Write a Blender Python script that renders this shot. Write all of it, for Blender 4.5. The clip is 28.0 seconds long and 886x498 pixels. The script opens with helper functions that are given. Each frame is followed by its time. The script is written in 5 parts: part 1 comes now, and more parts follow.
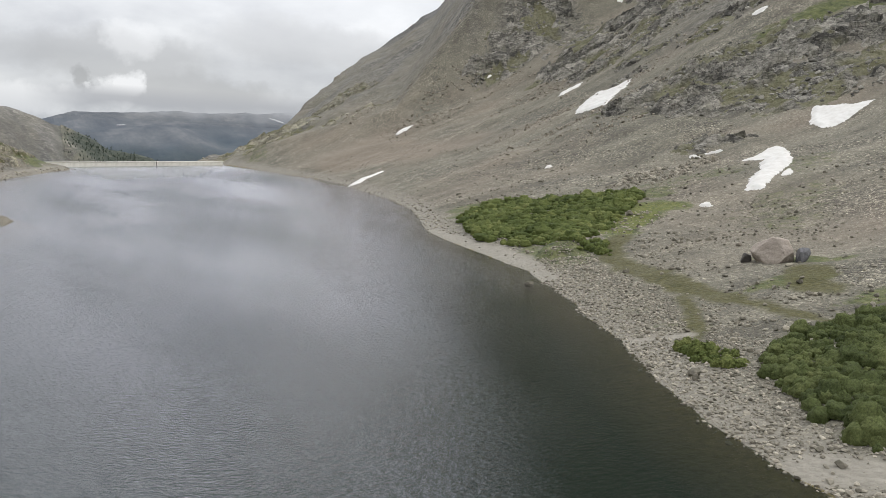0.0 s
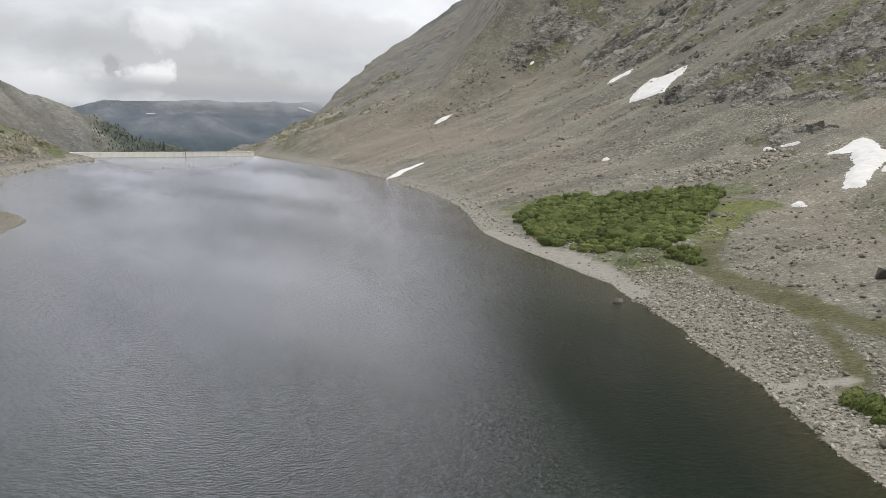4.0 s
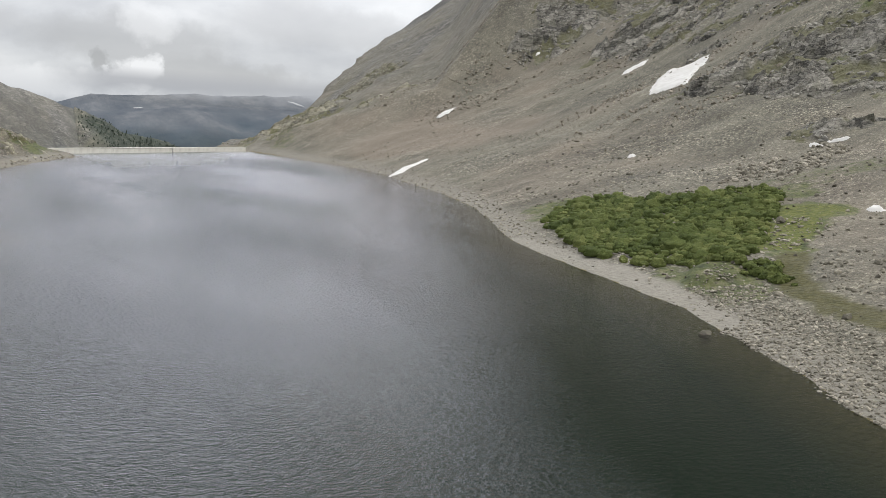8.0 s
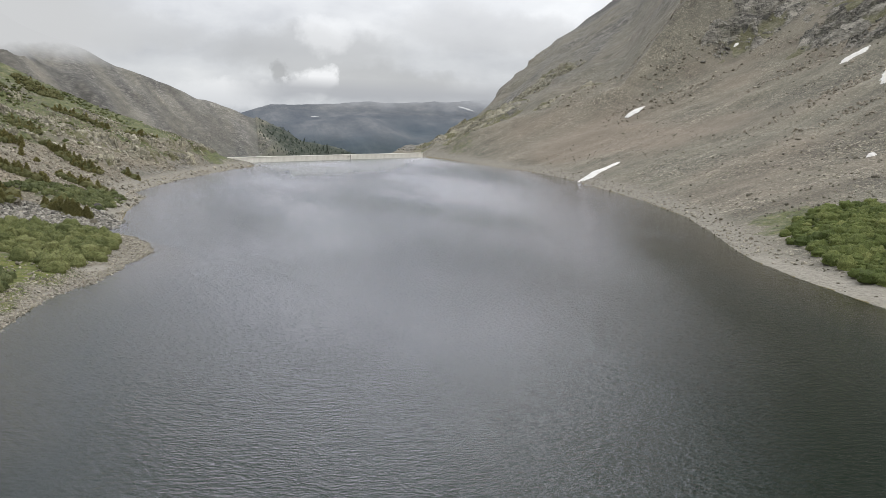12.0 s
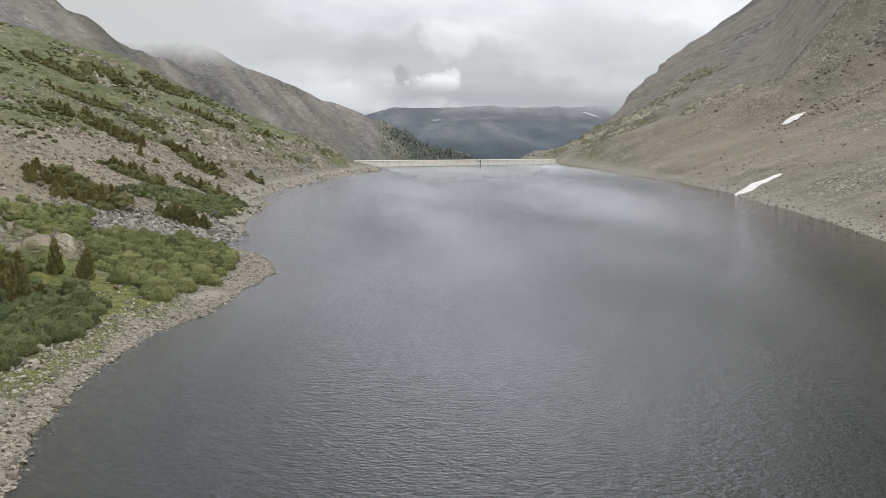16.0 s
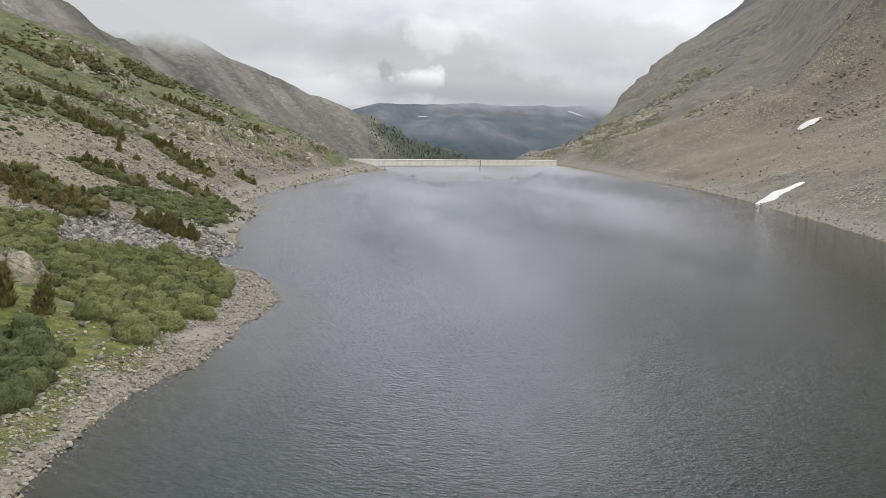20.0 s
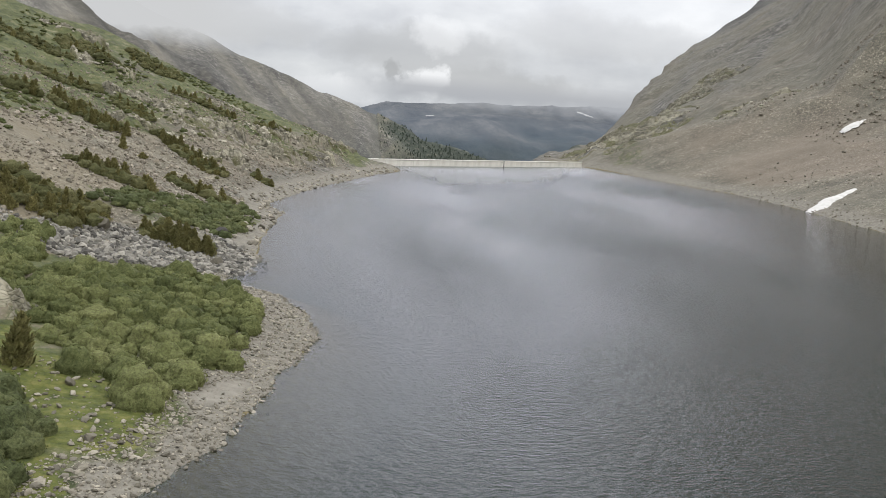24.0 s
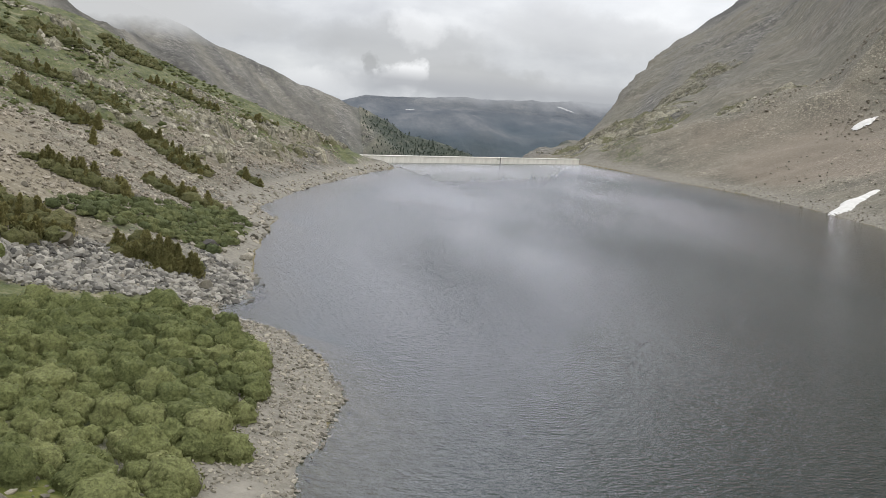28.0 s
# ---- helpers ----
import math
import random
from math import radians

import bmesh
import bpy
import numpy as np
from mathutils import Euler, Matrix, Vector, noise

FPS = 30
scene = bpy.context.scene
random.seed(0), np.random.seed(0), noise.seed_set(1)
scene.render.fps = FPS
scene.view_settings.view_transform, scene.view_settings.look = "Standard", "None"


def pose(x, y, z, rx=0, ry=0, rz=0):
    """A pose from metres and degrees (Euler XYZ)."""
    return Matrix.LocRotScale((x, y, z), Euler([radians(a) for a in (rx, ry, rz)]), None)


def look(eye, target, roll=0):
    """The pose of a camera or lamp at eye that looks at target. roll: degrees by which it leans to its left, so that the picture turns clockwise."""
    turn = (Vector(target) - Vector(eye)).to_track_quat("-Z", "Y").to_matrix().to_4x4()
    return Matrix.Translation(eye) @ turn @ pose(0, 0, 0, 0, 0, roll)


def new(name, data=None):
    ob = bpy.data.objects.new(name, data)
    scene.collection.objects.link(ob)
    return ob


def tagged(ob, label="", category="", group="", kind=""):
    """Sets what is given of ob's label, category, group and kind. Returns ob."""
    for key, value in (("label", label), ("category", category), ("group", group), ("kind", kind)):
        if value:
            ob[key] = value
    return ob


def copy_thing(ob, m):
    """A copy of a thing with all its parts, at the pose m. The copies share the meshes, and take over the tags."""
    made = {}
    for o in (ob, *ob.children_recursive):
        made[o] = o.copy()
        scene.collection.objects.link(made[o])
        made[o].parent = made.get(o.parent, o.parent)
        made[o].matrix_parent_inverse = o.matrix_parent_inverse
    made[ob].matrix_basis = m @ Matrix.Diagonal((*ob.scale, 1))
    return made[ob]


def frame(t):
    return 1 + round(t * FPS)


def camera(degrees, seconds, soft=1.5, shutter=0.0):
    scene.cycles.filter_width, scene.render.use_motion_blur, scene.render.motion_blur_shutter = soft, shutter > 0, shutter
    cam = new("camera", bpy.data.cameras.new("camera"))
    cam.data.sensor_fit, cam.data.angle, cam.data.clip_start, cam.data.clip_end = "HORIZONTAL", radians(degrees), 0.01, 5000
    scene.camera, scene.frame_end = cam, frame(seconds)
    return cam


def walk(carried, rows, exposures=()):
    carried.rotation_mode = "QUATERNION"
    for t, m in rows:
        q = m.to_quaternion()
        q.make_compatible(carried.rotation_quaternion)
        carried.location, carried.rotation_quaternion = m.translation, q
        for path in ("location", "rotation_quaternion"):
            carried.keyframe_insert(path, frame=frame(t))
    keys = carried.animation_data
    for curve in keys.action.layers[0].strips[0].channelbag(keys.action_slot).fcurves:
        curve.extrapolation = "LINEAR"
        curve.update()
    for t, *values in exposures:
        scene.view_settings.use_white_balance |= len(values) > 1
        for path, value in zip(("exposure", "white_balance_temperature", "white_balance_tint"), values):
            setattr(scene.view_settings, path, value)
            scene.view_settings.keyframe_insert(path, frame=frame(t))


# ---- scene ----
cam = camera(50.0, 28.0, soft=0.8)
PATH = [
    (0, (-4.407, -0.866, 23.538), (-3.562, 0.931, 23.307), 3.6),
    (0.5, (-4.089, 1.85, 23.425), (-3.271, 3.659, 23.182), 3.5),
    (1, (-3.783, 4.5, 23.557), (-2.991, 6.32, 23.312), 3.3),
    (1.5, (-2.911, 7.894, 23.23), (-2.118, 9.714, 22.985), 3.4),
    (2, (-2.639, 10.838, 23.26), (-1.835, 12.652, 23.014), 3.5),
    (2.5, (-2.001, 13.981, 23.246), (-1.214, 15.803, 22.997), 3.5),
    (3, (-1.89, 16.514, 23.432), (-1.105, 18.336, 23.181), 3.7),
    (3.5, (-1.368, 19.771, 23.504), (-0.576, 21.589, 23.25), 3.7),
    (5.5, (1.191, 33.787, 23.022), (1.985, 35.604, 22.758), 3.7),
    (6, (1.445, 36.87, 22.925), (2.252, 38.681, 22.661), 3.7),
    (6.5, (2.102, 40.494, 22.893), (2.903, 42.307, 22.628), 3.8),
    (7, (2.836, 43.692, 22.915), (3.652, 45.499, 22.65), 3.7),
    (7.5, (2.764, 46.567, 22.937), (3.586, 48.37, 22.67), 3.6),
    (8, (3.451, 50.05, 22.744), (4.265, 51.857, 22.477), 3.7),
    (8.5, (4.401, 54.17, 22.32), (5.187, 55.989, 22.054), 3.6),
    (9, (4.36, 56.908, 22.488), (5.093, 58.749, 22.219), 3.3),
    (9.5, (4.413, 59.992, 22.429), (5.094, 61.852, 22.154), 2.8),
    (10, (4.728, 63.967, 22.021), (5.38, 65.837, 21.743), 2.5),
    (10.5, (5.077, 67.492, 21.773), (5.691, 69.375, 21.496), 2.4),
    (11, (5.295, 70.874, 21.634), (5.86, 72.773, 21.358), 2.2),
    (11.5, (5.724, 74.334, 21.693), (6.244, 76.246, 21.416), 2.2),
    (12, (5.89, 77.459, 21.544), (6.371, 79.38, 21.266), 2.3),
    (12.5, (6.276, 80.829, 21.539), (6.678, 82.768, 21.26), 2.1),
    (13, (6.594, 83.524, 21.393), (6.941, 85.473, 21.114), 2.1),
    (13.5, (6.608, 86.598, 21.254), (6.908, 88.556, 20.977), 2.2),
    (15.5, (5.014, 99.759, 20.794), (5.275, 101.722, 20.516), 2.9),
    (16, (4.608, 102.771, 20.751), (4.849, 104.737, 20.471), 3.0),
    (16.5, (4.199, 105.431, 20.779), (4.443, 107.396, 20.498), 3.2),
    (17, (3.694, 108.079, 20.858), (3.962, 110.041, 20.578), 3.4),
    (17.5, (3.184, 111.129, 20.675), (3.431, 113.093, 20.394), 3.5),
    (18, (2.714, 113.864, 20.705), (2.968, 115.827, 20.42), 3.7),
    (18.5, (2.056, 116.785, 20.558), (2.322, 118.747, 20.276), 3.8),
    (19, (1.802, 118.994, 20.6), (2.068, 120.956, 20.317), 3.9),
    (19.5, (1.346, 121.548, 20.56), (1.618, 123.509, 20.275), 4.1),
    (20, (0.915, 124.001, 20.495), (1.195, 125.96, 20.211), 4.2),
    (20.5, (0.434, 126.492, 20.437), (0.698, 128.454, 20.152), 4.2),
    (21, (0.155, 128.684, 20.46), (0.413, 130.646, 20.174), 4.3),
    (21.5, (-0.343, 131.202, 20.4), (-0.081, 133.165, 20.115), 4.3),
    (23.5, (-2.488, 141.998, 19.53), (-2.202, 143.957, 19.247), 4.7),
    (24, (-2.856, 144.36, 19.422), (-2.584, 146.321, 19.136), 4.8),
    (24.5, (-3.303, 146.843, 19.304), (-3.027, 148.803, 19.018), 4.8),
    (25, (-3.77, 149.373, 19.254), (-3.501, 151.334, 18.966), 4.8),
    (25.5, (-4.252, 151.854, 19.172), (-3.951, 153.811, 18.886), 4.9),
    (26, (-4.639, 154.172, 19.058), (-4.344, 156.129, 18.769), 4.8),
    (26.5, (-4.982, 156.777, 18.909), (-4.699, 158.736, 18.62), 5.1),
    (27, (-5.345, 159.243, 18.776), (-5.042, 161.199, 18.485), 5.1),
    (27.5, (-5.705, 161.64, 18.673), (-5.403, 163.596, 18.38), 5.0),
    (28, (-5.973, 163.637, 18.768), (-5.654, 165.59, 18.474), 5.2),
]
walk(cam, [(t, look(eye, aim, roll)) for t, eye, aim, roll in PATH])

# ---- sky and light ----
SUN_EL, SUN_AZ = radians(48), radians(117)
world = bpy.data.worlds.new("overcast_sky")
scene.world = world
world.use_nodes = True


class Nodes:
    """Short hand for building a node tree."""

    def __init__(self, tree):
        self.t = tree

    def n(self, kind, ins=None, op="", rgba=False, attr=""):
        node = self.t.nodes.new("ShaderNode" + kind)
        if op:
            node.operation = op
        if rgba:
            node.data_type = "RGBA"
        if attr:
            node.attribute_name = attr
        for k, v in (ins or {}).items():
            self.put(node.inputs[k], v)
        return node

    def put(self, socket, v):
        if hasattr(v, "bl_idname") and hasattr(v, "outputs"):
            v = v.outputs[0]
        if isinstance(v, bpy.types.NodeSocket):
            self.t.links.new(v, socket)
        else:
            socket.default_value = (*v, 1.0) if isinstance(v, tuple) and len(v) == 3 and socket.type == "RGBA" else v

    def math(self, op, a, b=0.0, clamp=False):
        m = self.n("Math", {0: a, 1: b}, op=op)
        m.use_clamp = clamp
        return m

    def mix(self, f, a, b):
        m = self.n("Mix", rgba=True)
        for k, v in ((0, f), (6, a), (7, b)):
            self.put(m.inputs[k], v)
        return m.outputs[2]

    def ramp(self, f, stops):
        r = self.n("ValToRGB", {0: f})
        e = r.color_ramp.elements
        while len(e) < len(stops):
            e.new(0.5)
        for k, (p, c) in zip(e, stops):
            k.position = p
            k.color = (*((c,) * 3 if isinstance(c, (int, float)) else c), 1)
        return r.outputs[0]

    def noise(self, vec, scale, detail=4.0, rough=0.55, lac=2.0):
        return self.n("TexNoise", {"Vector": vec, "Scale": scale, "Detail": detail, "Roughness": rough, "Lacunarity": lac}).outputs[0]

    def map(self, vec, scale=(1, 1, 1), rot=(0, 0, 0), loc=(0, 0, 0)):
        return self.n("Mapping", {"Vector": vec, "Scale": scale, "Rotation": rot, "Location": loc}).outputs[0]


CLOUDS = [(0.185, 0.030, 0.10, 0.022, 0.50, 0.75), (0.10, 0.060, 0.12, 0.030, 0.52, 0.7), (0.02, 0.012, 0.06, 0.018, 0.90, 0.85), (0.21, 0.012, 0.05, 0.008, 0.62, 0.6),
          (0.072, 0.036, 0.016, 0.012, 0.42, 0.8), (0.110, 0.031, 0.020, 0.020, 0.92, 1.0), (0.094, 0.024, 0.020, 0.010, 0.88, 0.9), (0.118, 0.078, 0.032, 0.022, 0.88, 0.5), (-0.08, 0.07, 0.09, 0.024, 0.58, 0.7), (0.30, 0.09, 0.14, 0.03, 0.60, 0.6)]


def build_sky():
    """Nishita sky almost wholly hidden behind a layered grey cloud cover."""
    world.node_tree.nodes.clear()
    k = Nodes(world.node_tree)
    sky = k.n("TexSky")
    sky.sky_type, sky.sun_disc, sky.sun_elevation, sky.sun_rotation, sky.altitude = "NISHITA", False, SUN_EL, SUN_AZ, 3000
    co = k.n("TexCoord").outputs["Generated"]
    sep = k.n("SeparateXYZ", {0: co})
    up = sep.outputs[2]
    big = k.noise(k.map(co, (1, 1, 2.6)), 3.0, 5, 0.5)
    small = k.noise(k.map(co, (1, 1, 2.2), loc=(3, 1, 0)), 12.0, 6, 0.55)
    cover = k.math("ADD", k.math("MULTIPLY", big, 0.6), k.math("MULTIPLY", small, 0.4))
    grey = k.ramp(cover, [(0.34, (0.52, 0.53, 0.56)), (0.50, (0.70, 0.712, 0.732)), (0.62, (0.84, 0.848, 0.86))])
    grey = k.mix(k.n("MapRange", {0: up, 1: 0.09, 2: 0.17, 3: 0.0, 4: 0.96}), grey, (0.70, 0.712, 0.732))
    # single clouds low over the far range: bearing and height as slopes, half sizes, shade
    wx = k.math("ADD", k.math("DIVIDE", sep.outputs[0], sep.outputs[1]), k.math("MULTIPLY", k.math("SUBTRACT", k.noise(co, 30.0, 8, 0.62), 0.5), 0.060))
    wz = k.math("ADD", k.math("DIVIDE", up, sep.outputs[1]), k.math("MULTIPLY", k.math("SUBTRACT", k.noise(k.map(co, loc=(5, 2, 1)), 30.0, 8, 0.62), 0.5), 0.042))
    for u0, v0, a, b, shade, most in CLOUDS:
        e = k.math("ADD", k.math("POWER", k.math("DIVIDE", k.math("SUBTRACT", wx, u0), a), 2.0), k.math("POWER", k.math("DIVIDE", k.math("SUBTRACT", wz, v0), b), 2.0))
        f = k.n("MapRange", {0: e, 1: 1.0, 2: 0.3, 3: 0.0, 4: most})
        f = k.math("MULTIPLY", f, k.math("GREATER_THAN", sep.outputs[1], 0.0))
        grey = k.mix(f, grey, (shade, shade * 1.005, shade * 1.02))
    # brighter towards the zenith, as a thick cover is
    lift = k.n("MapRange", {0: up, 1: 0.06, 2: 0.34, 3: 1.0, 4: 2.52})
    grey = k.mix(1.0, grey, lift)
    world.node_tree.nodes[-1].blend_type = "MULTIPLY"
    # added above the view (thin): brighter ahead, dimmer aside, to shape the lake's reflection
    bear = k.math("DIVIDE", k.math("SUBTRACT", sep.outputs[0], k.math("MULTIPLY", sep.outputs[1], 0.235)), 0.19)
    thin = k.math("MULTIPLY", k.math("EXPONENT", k.math("MULTIPLY", k.math("MULTIPLY", bear, bear), -1.0)), k.n("MapRange", {0: up, 1: 0.15, 2: 0.34, 3: 0.0, 4: 0.92}))
    side = k.n("MapRange", {0: k.math("DIVIDE", sep.outputs[0], k.math("MAXIMUM", sep.outputs[1], 0.2)), 1: -0.32, 2: 0.12, 3: 0.36, 4: 0.84})
    side = k.math("MULTIPLY", side, k.n("MapRange", {0: k.math("DIVIDE", sep.outputs[0], k.math("MAXIMUM", sep.outputs[1], 0.2)), 1: 0.34, 2: 0.62, 3: 1.0, 4: 0.34}))
    thin = k.math("ADD", side, k.math("MULTIPLY", thin, k.math("GREATER_THAN", sep.outputs[1], 0.0)))
    window = k.math("MULTIPLY", k.n("MapRange", {0: up, 1: 0.12, 2: 0.2}), k.n("MapRange", {0: up, 1: 0.46, 2: 0.66, 3: 1.0, 4: 0.0}))
    grey = k.mix(window, grey, k.n("VectorMath", {0: grey, 1: thin}, op="MULTIPLY"))
    low = k.n("MapRange", {0: up, 1: -0.10, 2: -0.01, 3: 0.0, 4: 1.0})
    bg1 = k.n("Background", {"Color": sky, "Strength": 0.10})
    bg2 = k.n("Background", {"Color": grey, "Strength": k.math("MULTIPLY", low, 1.0)})
    both = k.n("MixShader", {0: 0.93, 1: bg1, 2: bg2})
    out = k.n("OutputWorld", {"Surface": both})


build_sky()
sun = new("sun", bpy.data.lights.new("sun", "SUN"))
sun.data.energy, sun.data.angle, sun.data.color = 1.1, radians(20), (1.0, 0.95, 0.87)
sun.rotation_euler = (radians(42), 0, radians(63))


# ---- lie of the land (metres; the lake's surface is z = 0) ----
RIGHT = np.array([(30, -260), (40, -60), (46, 20), (49.6, 47), (52.8, 63), (56, 73), (61, 84), (66, 96), (70, 108), (75, 121), (79, 134), (84.5, 152),
                  (87.5, 176), (88.5, 190), (93, 216), (107, 254), (117, 285), (124, 318), (131, 370), (136, 410), (136, 445), (128, 480),
                  (121, 530), (114, 556), (122, 600), (150, 700), (215, 900), (300, 1200)], float)
LEFT = np.array([(-60, -260), (-48, 40), (-32, 85), (-17, 120), (-10.6, 146), (-11.2, 154), (-12.4, 161), (-12.9, 168), (-12.6, 176), (-12.3, 180), (-11.5, 184), (-10.4, 189), (-8.8, 192.3), (-7.2, 195.5), (-5.9, 202), (-4.4, 210),
                 (-2.0, 222.8), (-2.7, 230), (-5.6, 238), (-10.8, 243), (-11.6, 246.5), (-9.6, 260), (-9.8, 279), (-8.5, 307), (-11.6, 320), (-6.8, 345),
                 (0.5, 373), (13.5, 415), (25.5, 446), (18, 470), (0, 520), (-30, 600), (-80, 700), (-160, 900), (-260, 1200)], float)
DAM_A, DAM_B = np.array([9.0, 449.0]), np.array([112.5, 553.5])
DAM_U = (DAM_B - DAM_A) / np.linalg.norm(DAM_B - DAM_A)
DAM_N = np.array([-DAM_U[1], DAM_U[0]])


def hash2(ix, iy, seed):
    h = (ix.astype(np.int64) * 374761393 + iy.astype(np.int64) * 668265263 + seed * 1442695041) & 0x7FFFFFFF
    h = ((h ^ (h >> 13)) * 1274126177) & 0x7FFFFFFF
    return ((h ^ (h >> 16)) & 0xFFFF) / 65535.0


def vnoise(x, y, seed=0):
    ix, iy = np.floor(x), np.floor(y)
    fx, fy = x - ix, y - iy
    fx, fy = fx * fx * (3 - 2 * fx), fy * fy * (3 - 2 * fy)
    a, b = hash2(ix, iy, seed), hash2(ix + 1, iy, seed)
    c, d = hash2(ix, iy + 1, seed), hash2(ix + 1, iy + 1, seed)
    return (a + (b - a) * fx) * (1 - fy) + (c + (d - c) * fx) * fy


def fbm(x, y, octaves=4, seed=0, gain=0.5):
    """Fractal noise, about -1 to 1."""
    s, a, n = 0.0, 1.0, 0.0
    for k in range(octaves):
        s = s + a * (2 * vnoise(x * 2**k + 17.3 * k, y * 2**k - 9.1 * k, seed + k) - 1)
        n += a
        a *= gain
    return s / n * 1.6


def ridged(x, y, octaves=4, seed=0):
    s, a, n = 0.0, 1.0, 0.0
    for k in range(octaves):
        s = s + a * (1 - np.abs(2 * vnoise(x * 2**k + 5.3 * k, y * 2**k + 3.1 * k, seed + k) - 1))
        n += a
        a *= 0.55
    return s / n


def step(a, b, v):
    t = np.clip((v - a) / (b - a), 0, 1)
    return t * t * (3 - 2 * t)


def shore_gap(line, x, y):
    best = np.full(np.shape(x), 1e9)
    for (ax, ay), (bx, by) in zip(line[:-1], line[1:]):
        ux, uy = bx - ax, by - ay
        t = np.clip(((x - ax) * ux + (y - ay) * uy) / (ux * ux + uy * uy), 0, 1)
        best = np.minimum(best, (x - ax - t * ux) ** 2 + (y - ay - t * uy) ** 2)
    return np.sqrt(best)


def signed_gaps(x, y):
    """How far inland of the right and of the left shore a place lies (negative: on the lake's side)."""
    wob = 0.55 * fbm(x / 7.0, y / 7.0, 3, 31)
    r = shore_gap(RIGHT, x, y) * np.sign(x - np.interp(y, RIGHT[:, 1], RIGHT[:, 0])) + wob
    l = shore_gap(LEFT, x, y) * np.sign(np.interp(y, LEFT[:, 1], LEFT[:, 0]) - x) + wob
    return r, l


def blob(x, y, cx, cy, rx, ry, turn=0.0):
    """1 inside an uneven ellipse, falling to 0 at its rim."""
    c, s = math.cos(radians(turn)), math.sin(radians(turn))
    u, v = ((x - cx) * c + (y - cy) * s) / rx, (-(x - cx) * s + (y - cy) * c) / ry
    return 1 - np.sqrt(u * u + v * v) + 0.35 * fbm(x / (0.35 * (rx + ry)), y / (0.35 * (rx + ry)), 3, 77)


# crags on the right-hand mountain: centre, half axes, turn
CRAGS = [(307, 457, 42, 30, 20), (225, 322, 9, 8, 0), (236, 312, 20, 10, -30), (262, 318, 17, 10, -30), (207, 250, 12, 6, -40), (245, 280, 27, 14, -35),
         (268, 260, 34, 20, -40), (296, 283, 50, 18, -40), (255, 507, 15, 10, 0), (290, 515, 32, 18, 30), (336, 422, 42, 25, 10), (270, 297, 22, 12, -30),
         (330, 350, 30, 24, -30), (262, 372, 9, 5, -30), (273, 420, 15, 8, -25), (286, 390, 15, 8, -30), (292, 357, 14, 8, -35), (-11.5, 384, 8, 5, 60), (-3, 400, 8, 4, 60), (-29, 373, 14, 8, 70), (-41, 383, 12, 7, 70), (-14, 409, 10, 5, 60), (-22, 347, 7, 4, 40), (-48, 374, 8, 4, 40), (-58, 398, 9, 4, 30), (-32, 423, 9, 4, 40), (-2, 424, 8, 3, 50), (6, 437, 6, 3, 50), (-70, 420, 9, 4, 20), (-38, 345, 7, 3, 30),
         (160, 640, 30, 60, -20), (150, 590, 14, 30, -10), (190, 560, 18, 22, 0), (192, 695, 14, 32, -22), (240, 762, 15, 36, -28), (292, 838, 16, 46, -28)]
# single humps of bare rock among the willows
HUMPS = [(-27.5, 212.8, 5.0, 3.0, 20, 1.3), (96.5, 159, 6.5, 5.5, 20, 1.3)]


def crag_mask(x, y):
    m = np.zeros(np.shape(x))
    for c in CRAGS:
        near = (np.abs(x - c[0]) < 1.7 * max(c[2:4])) & (np.abs(y - c[1]) < 1.7 * max(c[2:4]))
        if near.any():
            m[near] = np.maximum(m[near], step(0.0, 0.35, blob(x[near], y[near], *c)))
    return m


